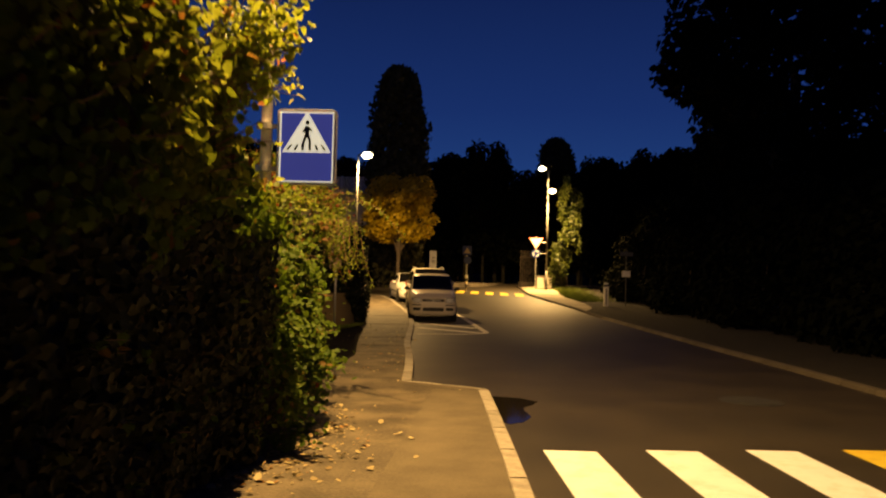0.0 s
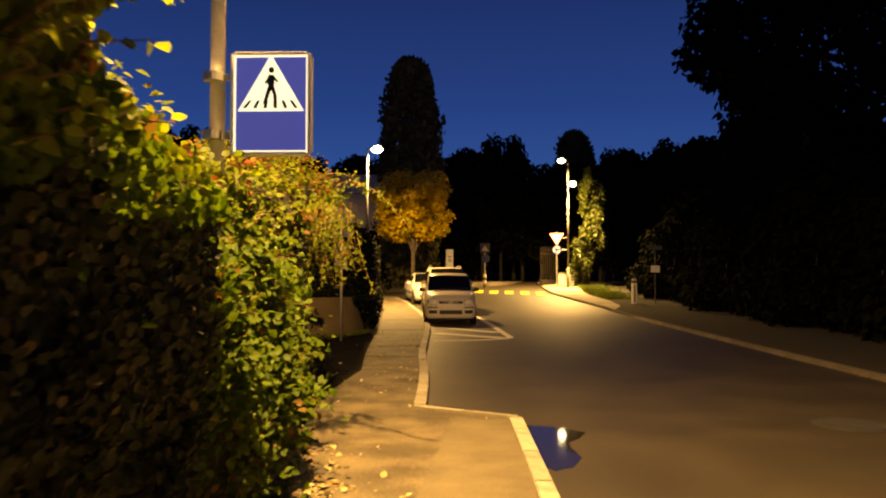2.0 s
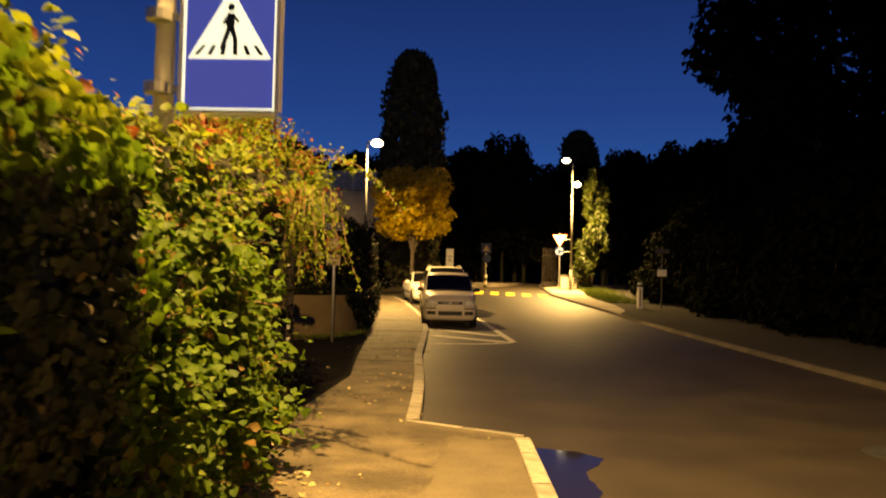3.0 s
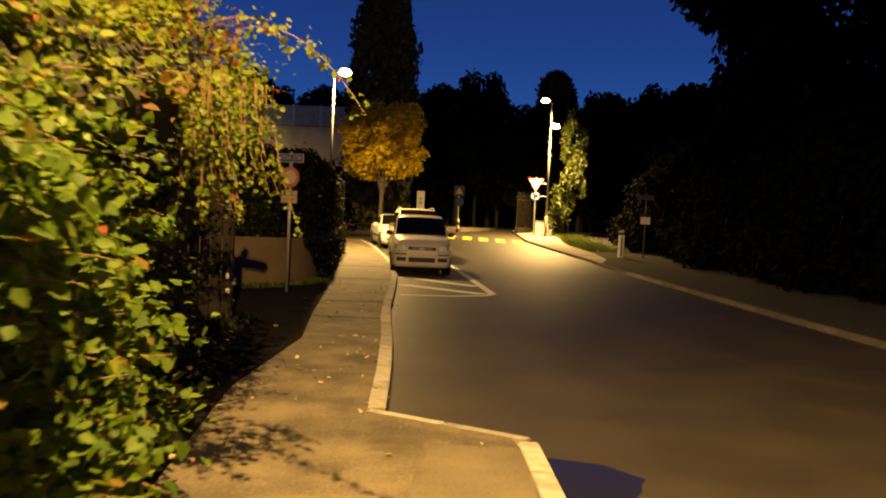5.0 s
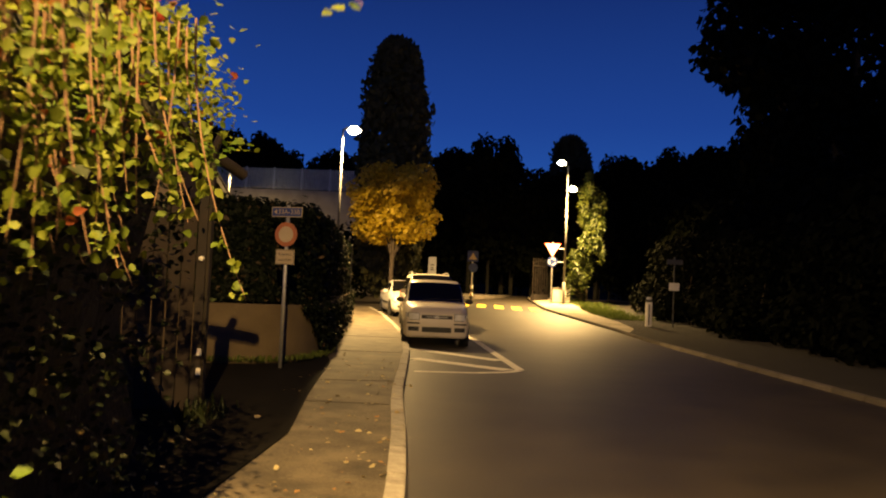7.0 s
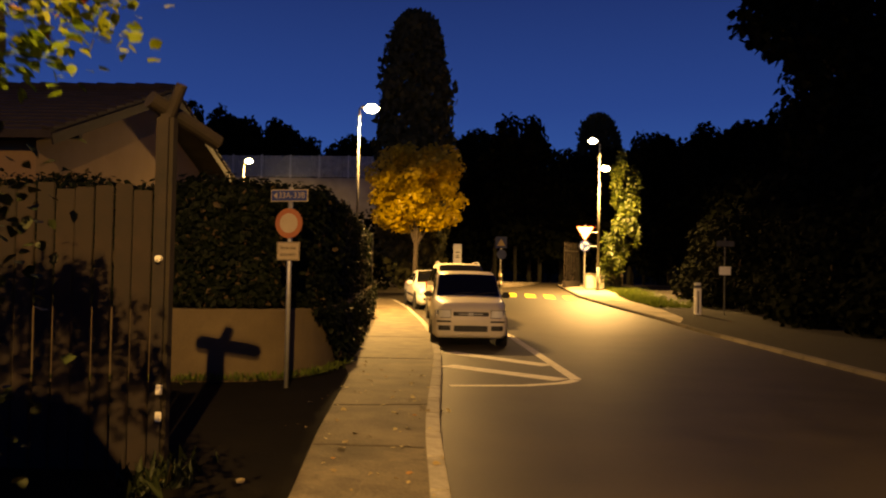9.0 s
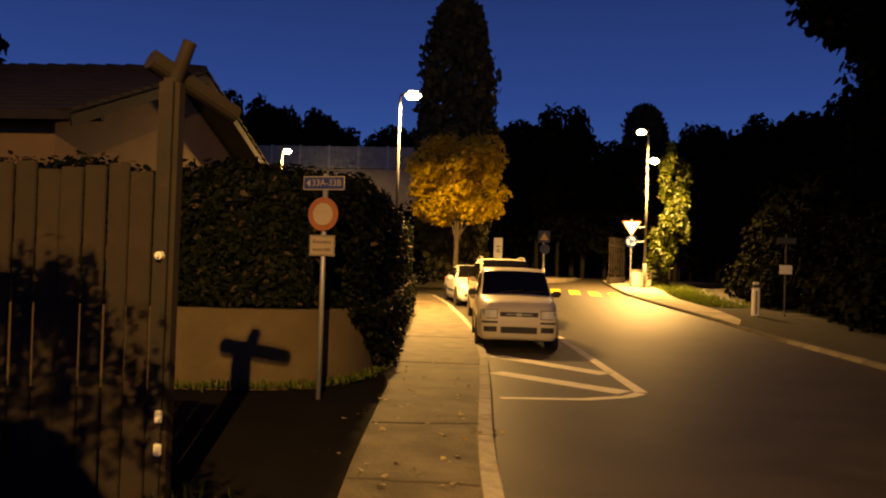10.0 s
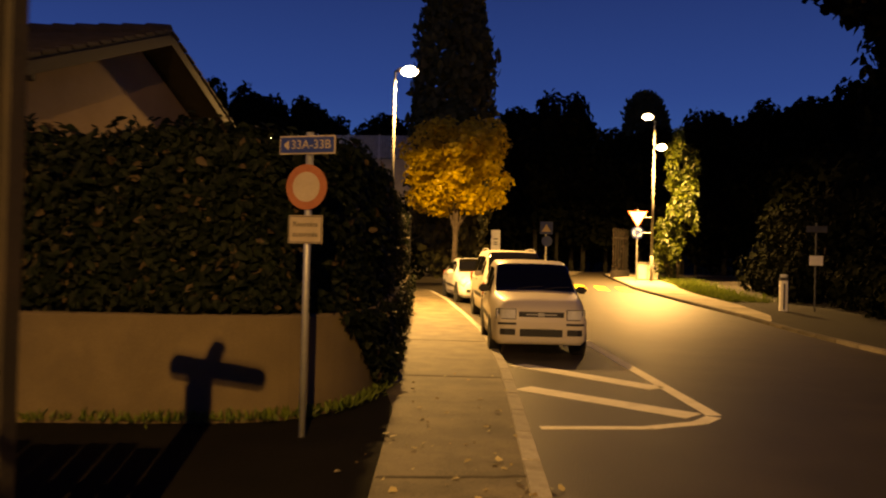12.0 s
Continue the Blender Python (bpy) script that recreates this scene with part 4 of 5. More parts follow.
for k in range(36000):
    i = int(rng.uniform(0, len(line) - 1.001))
    t = rng.random()
    p, n = line[i].lerp(line[i + 1], t), inward[i].lerp(inward[i + 1], t)
    h = 2.62 + 0.12 * noise.noise(Vector((p.x, p.y, 2))) + rise(p.y)
    if rng.random() < 0.75:
        drape = interp(p.y, [20.6, 21.8], [1.06, 0.12]) if p.x > -4.2 or p.y > 21.5 else 1.06
        z = rng.uniform(drape, h - rise(p.y)) + rise(p.y)
        q = p + n * ((0.12 if z > 0.97 + rise(p.y) else -0.06) + 0.12 * noise.noise(Vector((p.x * 2, p.y * 2, z * 2))) + rng.uniform(-0.06, 0.10))
        o = (-n.x, -n.y, 0.4)
    else:
        z = h + rng.normal(0, 0.07)
        q = p + n * rng.uniform(0.15, 1.4)
        o = (0, 0, 1)
    pts.append((q.x, q.y, z))
    out.append(o)
    sizes.append(rng.uniform(0.07, 0.13))
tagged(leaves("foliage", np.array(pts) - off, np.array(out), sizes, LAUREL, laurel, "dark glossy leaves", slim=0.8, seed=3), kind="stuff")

# tufts of weeds along the foot of the wall
pts, sizes, out = [], [], []
for k in range(1500):
    i = int(rng.uniform(6, 60))
    p = line[i].lerp(line[i + 1], rng.random()) - inward[i] * abs(rng.normal(0.02, 0.06))
    pts.append((p.x, p.y, 0.03 + rise(p.y) + rng.uniform(0, 0.03)))
    out.append((rng.normal(0, 1), rng.normal(0, 1), 0.2))
    sizes.append(rng.uniform(0.04, 0.13))
tagged(leaves("weeds", np.array(pts), np.array(out), sizes, GRASS_BLADE, None, slim=0.25, droop=-1.6, seed=8), "thin weeds along the foot of the wall", "weeds", kind="stuff")


# ---- no-entry sign post with the house-number plate ----
def writing(body, size, x, y, z, parent, material, label):
    data = bpy.data.curves.new("writing", "FONT")
    data.body, data.size, data.align_x, data.align_y, data.extrude = body, size, "CENTER", "CENTER", 0.001
    tmp = new("writing_source", data)
    me = bpy.data.meshes.new_from_object(tmp.evaluated_get(bpy.context.evaluated_depsgraph_get()))
    bpy.data.objects.remove(tmp)
    me.materials.append(material)
    ob = new("writing", me)
    ob.parent = parent
    ob.matrix_basis = pose(x, y, z, 90, 0, 0)
    return tagged(ob, label)


def disc(r, thick, n=36):
    bm = bmesh.new()
    prism(bm, [(r * math.cos(2 * math.pi * i / n), r * math.sin(2 * math.pi * i / n)) for i in range(n)], 0, thick)
    return upright(bm)


def number_sign():
    base = 0.03
    ob = thing("no_entry_sign", -3.27, 19.6, base, "round red-rimmed sign with resident plate on a thin steel post", "road sign", turn=-11)
    bm = bmesh.new()
    tube(bm, (0, 0, -0.1), (0, 0, 2.56 - base), 0.03, 0.03, 14)
    part("post", bm, GALV, ob, smooth=True)
    zc = 2.10 - base
    d = part("disc", disc(0.19, 0.006), OLD_RED, ob, "red disc rim")
    d.location = (0, -0.034, zc)
    d = part("disc_centre", disc(0.125, 0.004), DIM_WHITE, ob, "white disc centre")
    d.location = (0, -0.0405, zc)
    plate = bmesh.new()
    box(plate, 0, -0.037, 1.745 - base, 0.32, 0.006, 0.235, 0.002)
    sub = part("resident_plate", plate, DIM_WHITE, ob, "white plate with black lettering")
    bm = bmesh.new()
    for sx in (-1, 1):
        box(bm, sx * 0.15, -0.0415, 1.745 - base, 0.006, 0.003, 0.22)
    for sz in (-1, 1):
        box(bm, 0, -0.0415, 1.745 - base + sz * 0.107, 0.294, 0.003, 0.006)
    part("border", bm, INK, sub)
    writing("Riverains", 0.064, 0, -0.0425, 1.745 + 0.042 - base, sub, INK, "black lettering")
    writing("autorisés", 0.064, 0, -0.0425, 1.745 - 0.042 - base, sub, INK, "black lettering")
    plate = bmesh.new()
    box(plate, 0.0, -0.04, 2.45 - base, 0.52, 0.008, 0.155, 0.002)
    num = part("number_plate", plate, DIM_WHITE, ob, "house number plate with white rim")
    bm = bmesh.new()
    box(bm, 0.0, -0.0455, 2.45 - base, 0.495, 0.004, 0.13)
    part("field", bm, SIGN_BLUE, num, "dark blue field")
    writing("33A-33B", 0.105, 0.035, -0.0495, 2.45 - base, num, DIM_WHITE, "white house numbers")
    bm = bmesh.new()
    prism(bm, [(-0.22, 0), (-0.17, -0.042), (-0.17, 0.042)], 0, 0.003)
    upright(bm, Matrix.Translation((0, -0.047, 2.45 - base)))
    part("arrow", bm, DIM_WHITE, num, "white arrow")
    for z in (zc, 1.745 - base, 2.45 - base):
        bm = bmesh.new()
        box(bm, 0, -0.012, z, 0.09, 0.05, 0.03, 0.004)
        part("clamp", bm, GALV, ob)


number_sign()

# a slim dark post at the edge of the pavement
post = thing("slim_post", -5.12, 35.0, rise(35.0), "slim dark metal post at the pavement's edge", "post")
bm = bmesh.new()
tube(bm, (0, 0, -0.1), (0, 0, 2.6), 0.032, 0.03, 12)
part("shaft", bm, DARK_METAL, post)
bm = bmesh.new()
tube(bm, (0, 0, 2.6), (0, 0, 2.64), 0.04, 0.03, 12)
part("cap", bm, DARK_METAL, post)


# ---- house behind the laurel hedge ----
def house():
    A = Vector((-7.78, 25.99, 0))
    u = Vector((0.04, -0.999, 0)).normalized()
    back = Vector((u.y, -u.x, 0))
    m = Matrix(((u.x, back.x, 0, A.x), (u.y, back.y, 0, A.y), (0, 0, 1, 0), (0, 0, 0, 1)))
    ob = new("house")
    ob.matrix_basis = m
    tagged(ob, "single-storey ochre plastered house with a dark tiled gable roof", "house")
    ridge, slope, half, length = 5.25, 0.36, 4.7, 11.0
    bm = bmesh.new()
    g0 = 0.55
    hw = half - 0.55
    zw = ridge - 0.16 - slope * hw
    outline = [(-hw, 0), (hw, 0), (hw, zw), (0, ridge - 0.16), (-hw, zw)]
    a = [bm.verts.new((x, g0, z - 0.1)) for x, z in outline]
    b = [bm.verts.new((x, length - 0.5, z - 0.1)) for x, z in outline]
    bm.faces.new(a)
    bm.faces.new(b[::-1])
    for i in range(5):
        bm.faces.new((a[i], a[(i + 1) % 5], b[(i + 1) % 5], b[i]))
    bmesh.ops.recalc_face_normals(bm, faces=bm.faces)
    part("wall", bm, HOUSE_WALL, ob, "ochre plaster walls")
    for s in (-1, 1):
        # roof slab
        bm = bmesh.new()
        rows_ = []
        n = 13
        for i in range(n):
            x0, x1 = half * i / n, half * (i + 1) / n
            z0, z1 = ridge - slope * x0, ridge - slope * x1
            rows_ += [(s * x0, z0 - 0.0), (s * x1, z1 + 0.035)]
        top_a = [bm.verts.new((x, 0, z)) for x, z in rows_]
        top_b = [bm.verts.new((x, length, z)) for x, z in rows_]
        low_a = [bm.verts.new((x, 0, z)) for x, z in ((0, ridge - 0.14), (s * half, ridge - slope * half - 0.10))]
        low_b = [bm.verts.new((x, length, z)) for x, z in ((0, ridge - 0.14), (s * half, ridge - slope * half - 0.10))]
        for i in range(len(rows_) - 1):
            bm.faces.new((top_a[i], top_a[i + 1], top_b[i + 1], top_b[i]))
        bm.faces.new((low_a[0], low_b[0], low_b[1], low_a[1]))
        bm.faces.new((top_a[-1], low_a[1], low_b[1], top_b[-1]))
        bm.faces.new(top_a + [low_a[1], low_a[0]])
        bm.faces.new(top_b[::-1] + [low_b[0], low_b[1]])
        bmesh.ops.recalc_face_normals(bm, faces=bm.faces)
        part("roof", bm, ROOF_TILE, ob, "dark roof tiles")
        # verge board
        bm = bmesh.new()
        mid = s * half / 2
        box(bm, mid, -0.02, ridge - slope * half / 2 - 0.12, half / math.cos(math.atan(slope)), 0.03, 0.17, 0.005, Matrix.Rotation(math.atan(slope) * s, 4, "Y"))
        part("verge_board", bm, DARK_WOOD, ob, "brown verge board")
        # verge tiles
        me = None
        for i in range(n + 1):
            x = s * half * (i + 0.4) / (n + 0.8)
            if me is None:
                bm = bmesh.new()
                box(bm, 0, 0, 0, 0.34, 0.2, 0.05, 0.012)
                me = bpy.data.meshes.new("verge_tile")
                bm.to_mesh(me)
                bm.free()
                me.materials.append(ROOF_TILE)
            piece("verge_tile", me, ob, Matrix.Translation((x, 0.05, ridge - slope * abs(x) + 0.045)) @ Matrix.Rotation((math.atan(slope) - 0.08) * s, 4, "Y"))
    bm = bmesh.new()
    for k in range(26):
        tube(bm, (0, 0.42 * k, ridge + 0.03), (0, 0.42 * k + 0.41, ridge + 0.05), 0.11, 0.12, 10)
    part("ridge_tiles", bm, ROOF_TILE, ob, "rounded ridge tiles")
    for s in (-1, 1):
        bm = bmesh.new()
        box(bm, s * (half - 0.9), 0.3, ridge - slope * (half - 0.9) - 0.22, 0.12, 0.6, 0.14, 0.01)
        part("purlin_end", bm, DARK_WOOD, ob)


house()


# ---- cars ----
def spline(xs, ys, t):
    """Smooth values through a table, without overshoot."""
    i = int(np.clip(np.searchsorted(xs, t) - 1, 0, len(xs) - 2))
    f = (t - xs[i]) / (xs[i + 1] - xs[i])
    s = [(ys[j + 1] - ys[j]) / (xs[j + 1] - xs[j]) for j in range(len(xs) - 1)]

    def slope(j):
        if j <= 0 or j >= len(xs) - 1:
            return s[min(max(j - 1, 0), len(s) - 1)] if j else s[0]
        return 0.0 if s[j - 1] * s[j] <= 0 else 2 * s[j - 1] * s[j] / (s[j - 1] + s[j])

    h = xs[i + 1] - xs[i]
    return (2 * f ** 3 - 3 * f * f + 1) * ys[i] + (f ** 3 - 2 * f * f + f) * h * slope(i) + (3 * f * f - 2 * f ** 3) * ys[i + 1] + (f ** 3 - f * f) * h * slope(i + 1)


class Shell:
    """A car body from stations: y, widths at sill, belt and top, heights of floor, belt and top."""

    def __init__(self, rows_):
        self.t = list(zip(*rows_))

    def ring(self, y):
        wl_, wb, wt, zb, zm, zt = (spline(self.t[0], c, y) for c in self.t[1:])
        half = [(0, zb), (wl_ * 0.88, zb), (wl_ * 0.985, zb + 0.07), (wl_, zb + 0.45 * (zm - zb)), (wl_ * 0.99, zb + 0.75 * (zm - zb)), (wb, zm), (wb + (wt - wb) * 0.5, zm + (zt - zm) * 0.5),
                (wt, zt - 0.10 * (zt - zm) - 0.012), (wt * 0.93, zt), (wt * 0.5, zt + 0.014), (0, zt + 0.02)]
        return half

    def at(self, y, v):
        """A point of the skin: v from 0 (floor) over 5 (belt), 7 (roof edge) to 10 (middle of the roof); negative on the far side."""
        if v > 10:
            v = v - 20
        half = self.ring(y)
        a = abs(v)
        i = min(int(a), 9)
        f = a - i
        x = half[i][0] + (half[i + 1][0] - half[i][0]) * f
        z = half[i][1] + (half[i + 1][1] - half[i][1]) * f
        return Vector((x if v >= 0 else -x, y, z))

    def body(self, y0, y1, n=120):
        bm = bmesh.new()
        rows_ = []
        for y in np.linspace(y0, y1, n):
            h = self.ring(y)
            pts = [(x, z) for x, z in h] + [(-x, z) for x, z in h[-2:0:-1]]
            rows_.append([bm.verts.new((x, y, z)) for x, z in pts])
        for p, q in zip(rows_, rows_[1:]):
            for i in range(len(p)):
                bm.faces.new((p[i], p[(i + 1) % len(p)], q[(i + 1) % len(p)], q[i]))
        bm.faces.new(rows_[0])
        bm.faces.new(rows_[-1][::-1])
        bmesh.ops.recalc_face_normals(bm, faces=bm.faces)
        return bm

    def patch(self, y0, y1, v0, v1, lift=0.006, ny=8, nv=8, shrink=None):
        """A piece of skin lifted off the body, as a thin shell."""
        bm = bmesh.new()
        g = []
        for i in range(ny + 1):
            row = []
            for j in range(nv + 1):
                f = i / ny
                ya, yb = (y0, y1) if shrink is None else (y0 + shrink[0] * j / nv, y1 + shrink[1] * j / nv)
                y = ya + (yb - ya) * f
                v = v0 + (v1 - v0) * j / nv
                p = self.at(y, v)
                e = 0.004
                du = self.at(y + e, v) - self.at(y - e, v)
                dv = self.at(y, v + 0.05) - self.at(y, v - 0.05)
                nrm = du.cross(dv)
                if nrm.length > 1e-9:
                    nrm.normalize()
                mid = Vector((0, y, 0.7))
                if nrm.dot(p - mid) < 0:
                    nrm.negate()
                row.append(bm.verts.new(p + nrm * lift))
            g.append(row)
        for a, b in zip(g, g[1:]):
            for j in range(nv):
                bm.faces.new((a[j], a[j + 1], b[j + 1], b[j]))
        bmesh.ops.recalc_face_normals(bm, faces=bm.faces)
        return bm


def wheel(holder, x, y, r, width):
    s = 1 if x > 0 else -1
    wh = new("wheel")
    wh.parent = holder
    wh.location = (x, y, r)
    bm = bmesh.new()
    prof = [(r * 0.66, -width / 2), (r * 0.93, -width / 2), (r, -width * 0.36), (r, width * 0.36), (r * 0.93, width / 2), (r * 0.66, width / 2)]
    n = 28
    rings = [[bm.verts.new((w, q * math.cos(2 * math.pi * i / n), q * math.sin(2 * math.pi * i / n))) for q, w in prof] for i in range(n)]
    for i in range(n):
        a, b = rings[i], rings[(i + 1) % n]
        for k in range(6):
            bm.faces.new((a[k], a[(k + 1) % 6], b[(k + 1) % 6], b[k]))
    bmesh.ops.recalc_face_normals(bm, faces=bm.faces)
    part("tyre", bm, RUBBER, wh, "black tyre", True)
    bm = bmesh.new()
    tube(bm, (s * width * 0.1, 0, 0), (s * width * 0.36, 0, 0), r * 0.65, r * 0.64, 24)
    tube(bm, (s * width * 0.36, 0, 0), (s * width * 0.46, 0, 0), r * 0.18, r * 0.14, 12)
    for k in range(5):
        a = 2 * math.pi * k / 5
        box(bm, s * width * 0.38, math.cos(a) * r * 0.36, math.sin(a) * r * 0.36, width * 0.1, r * 0.5, r * 0.15, 0.004, Matrix.Rotation(a, 4, "X"))
    part("rim", bm, RIM, wh, "silver wheel rim")


def car(name, x, y, turn, rows_, paint, label, axles, r, glass_y, style):
    """The nose is at local y = 0 and points to -y."""
    ob = thing(name, x, y, rise(y) + LOW + 0.004, label, "car", "parked cars", turn)
    sh = Shell(rows_)
    L = rows_[-1][0]
    part("body", sh.body(0.0, L), paint, ob, smooth=True)
    cowl, roof0, roof1, tail = glass_y
    part("windscreen", sh.patch(cowl, roof0, 7.35, 12.65, 0.012, 24, 16, None), CAR_GLASS, ob, "dark windscreen", True)
    part("rear_window", sh.patch(roof1, tail, 7.4, 12.6, 0.012, 16, 14), CAR_GLASS, ob, "dark rear window", True)
    cuts = np.linspace(roof0 + 0.05, roof1 - 0.04, 3)
    for s in (-1, 1):
        for a, b in zip(cuts, cuts[1:]):
            part("side_window", sh.patch(a + 0.035, b - 0.035, s * 5.25, s * 6.75, 0.010, 12, 5), CAR_GLASS, ob, "dark side window", True)
        part("quarter_window", sh.patch(cowl + 0.42 * (roof0 - cowl), roof0 - 0.02, s * 5.3, s * 6.6, 0.010, 10, 4, (0.28 * (roof0 - cowl), 0)), CAR_GLASS, ob, "dark quarter window", True)
        for ay in axles:
            bm = bmesh.new()
            tube(bm, (s * (rows_[3][1] - 0.20), ay, r + 0.01), (s * (rows_[3][1] + 0.006), ay, r + 0.01), r + 0.055, r + 0.055, 28)
            part("wheel_arch", bm, BLACK_TRIM, ob, "dark wheel arch")
            wheel(ob, s * (rows_[3][1] - 0.085), ay, r, 0.19)
        # mirrors
        p = sh.at(cowl + 0.5, s * 5.2)
        bm = bmesh.new()
        box(bm, p.x + s * 0.105, p.y, p.z + 0.06, 0.19, 0.09, 0.13, 0.03)
        box(bm, p.x + s * 0.01, p.y, p.z + 0.03, 0.07, 0.05, 0.04, 0.008)
        part("wing_mirror", bm, BLACK_TRIM if style == "mpv" else paint, ob, "wing mirror")
        # headlights follow the skin
        if style == "mpv":
            part("lamp_surround", front_block(sh, s * 0.575, 0.70, 0.325, 0.172, 0.010), BLACK_TRIM, ob, "dark headlight surround")
            part("headlight", front_block(sh, s * 0.575, 0.703, 0.30, 0.15, 0.018), HEADLIGHT, ob, "clear square headlight")
            part("bumper_strip", front_block(sh, s * 0.56, 0.545, 0.30, 0.035, 0.014), BLACK_TRIM, ob, "dark bumper strip")
        else:
            part("lamp_surround", sh.patch(style_lamps(style)[0] - 0.02, style_lamps(style)[1] + 0.05, s * 4.35, s * 7.7, 0.004, 6, 5), BLACK_TRIM, ob, "dark headlight surround", True)
            part("headlight", sh.patch(style_lamps(style)[0], style_lamps(style)[1], s * 4.6, s * 7.6, 0.008, 6, 5), HEADLIGHT, ob, "clear headlight", True)
        part("fog_light_recess", front_block(sh, s * 0.55, 0.41, 0.25, 0.10), BLACK_TRIM, ob, "dark bumper recess")
        bm = bmesh.new()
        q = sh.at(L - 0.12, s * 4.5)
        box(bm, q.x, q.y, q.z + 0.05, 0.08, 0.1, 0.3, 0.02)
        part("tail_light", bm, SIGN_RED, ob, "red tail light")
        for k, hy in enumerate((cuts[0] + 0.75, cuts[1] + 0.72)):
            p = sh.at(hy, s * 4.6)
            bm = bmesh.new()
            box(bm, p.x + s * 0.012, p.y, p.z, 0.03, 0.17, 0.03, 0.008)
            part("door_handle", bm, BLACK_TRIM, ob)
        bm = sh.patch(axles[0] + r + 0.1, axles[1] - r - 0.1, s * 3.0, s * 3.35, 0.012, 8, 2)
        part("side_trim", bm, BLACK_TRIM, ob, "dark side moulding", True)
    part("lower_grille", front_block(sh, 0.0, 0.40, 0.70, 0.12), BLACK_TRIM, ob, "dark lower grille")
    part("upper_grille", front_block(sh, 0.0, 0.70 if style == "mpv" else 0.665, 0.74 if style == "mpv" else 0.78, 0.085), BLACK_TRIM, ob, "dark upper grille")
    bm = front_block(sh, 0.0, 0.70 if style == "mpv" else 0.672, 0.5, 0.018, 0.02)
    part("grille_bar", bm, RIM, ob, "bright grille bar")
    bm = front_block(sh, 0.0, 0.70 if style == "mpv" else 0.675, 0.10, 0.06, 0.028)
    part("badge", bm, RIM, ob, "small plain bright badge")
    bm = front_block(sh, 0.0, 0.525, 0.52, 0.11, 0.018)
    plate = part("number_plate", bm, PLATE_WHITE if style != "mpv" else paint, ob, "pale number plate")
    # wipers
    for s in (-0.32, 0.16):
        bm = bmesh.new()
        p, q = sh.at(cowl + 0.04, 9.0), sh.at(cowl + 0.16, 9.0)
        chain(bm, [(s, p.y, p.z + 0.02), (s + 0.22, p.y + 0.05, sh.at(p.y + 0.05, 9.5).z + 0.022), (s + 0.46, p.y + 0.08, sh.at(p.y + 0.08, 9.0).z + 0.022)], 0.008, 0.006, 5)
        part("wiper", bm, BLACK_TRIM, ob)
    if style == "suv":
        for s in (-1, 1):
            bm = bmesh.new()
            pts_ = [sh.at(yy, s * 8.0) + Vector((0, 0, 0.055 if 0 < k < 5 else 0.0)) for k, yy in enumerate(np.linspace(roof0 + 0.15, roof1 - 0.1, 6))]
            chain(bm, pts_, 0.016, 0.016, 8)
            part("roof_rail", bm, RIM, ob, "bright roof rail")
    return ob


def style_lamps(style):
    return {"mpv": (0.07, 0.42), "suv": (0.07, 0.36), "saloon": (0.08, 0.50)}[style]


def front_block(sh, x, z, w, h, lift=0.012):
    """A rounded bar let into the nose, curved as the nose is."""
    bm = bmesh.new()
    n = 10
    rows_ = []
    for i in range(n + 1):
        xx = x - w / 2 + w * i / n
        lo = 0.0
        hi = 0.9
        for _ in range(24):
            mid = (lo + hi) / 2
            half = sh.ring(mid)
            inside = half[0][1] <= z <= half[-1][1] and abs(xx) <= max(px for px, pz in half) * (1.0 if z < half[5][1] else 0.92)
            lo, hi = (lo, mid) if inside else (mid, hi)
        y = hi
        rows_.append([bm.verts.new((xx, y - lift, z - h / 2)), bm.verts.new((xx, y - lift, z + h / 2)), bm.verts.new((xx, y + 0.06, z + h / 2)), bm.verts.new((xx, y + 0.06, z - h / 2))])
    for a, b in zip(rows_, rows_[1:]):
        for k in range(4):
            bm.faces.new((a[k], a[(k + 1) % 4], b[(k + 1) % 4], b[k]))
    bm.faces.new(rows_[0])
    bm.faces.new(rows_[-1][::-1])
    bmesh.ops.recalc_face_normals(bm, faces=bm.faces)
    return bm


MPV = [(0.0, 0.6, 0.56, 0.46, 0.27, 0.56, 0.66), (0.05, 0.72, 0.68, 0.56, 0.21, 0.66, 0.78), (0.28, 0.79, 0.74, 0.62, 0.19, 0.76, 0.93), (0.72, 0.81, 0.785, 0.71, 0.19, 0.88, 1.0), (0.90, 0.81, 0.79, 0.71, 0.19, 0.91, 1.03), (1.72, 0.81, 0.79, 0.655, 0.19, 0.98, 1.53), (2.5, 0.81, 0.79, 0.655, 0.19, 1.0, 1.575), (3.4, 0.8, 0.78, 0.645, 0.2, 1.02, 1.53), (3.72, 0.78, 0.76, 0.67, 0.24, 1.0, 1.12), (3.86, 0.68, 0.68, 0.63, 0.3, 0.8, 0.95)]
SUV = [(0.0, 0.66, 0.62, 0.52, 0.34, 0.70, 0.82), (0.06, 0.80, 0.76, 0.64, 0.28, 0.82, 0.98), (0.30, 0.87, 0.82, 0.70, 0.25, 0.92, 1.08), (1.05, 0.89, 0.85, 0.74, 0.25, 1.02, 1.17),
       (1.25, 0.89, 0.85, 0.74, 0.25, 1.05, 1.21), (1.95, 0.89, 0.85, 0.66, 0.25, 1.10, 1.74), (2.8, 0.89, 0.85, 0.66, 0.25, 1.12, 1.80), (4.1, 0.88, 0.84, 0.65, 0.27, 1.13, 1.76), (4.42, 0.86, 0.82, 0.68, 0.3, 1.1, 1.25), (4.55, 0.74, 0.72, 0.62, 0.36, 0.9, 1.05)]
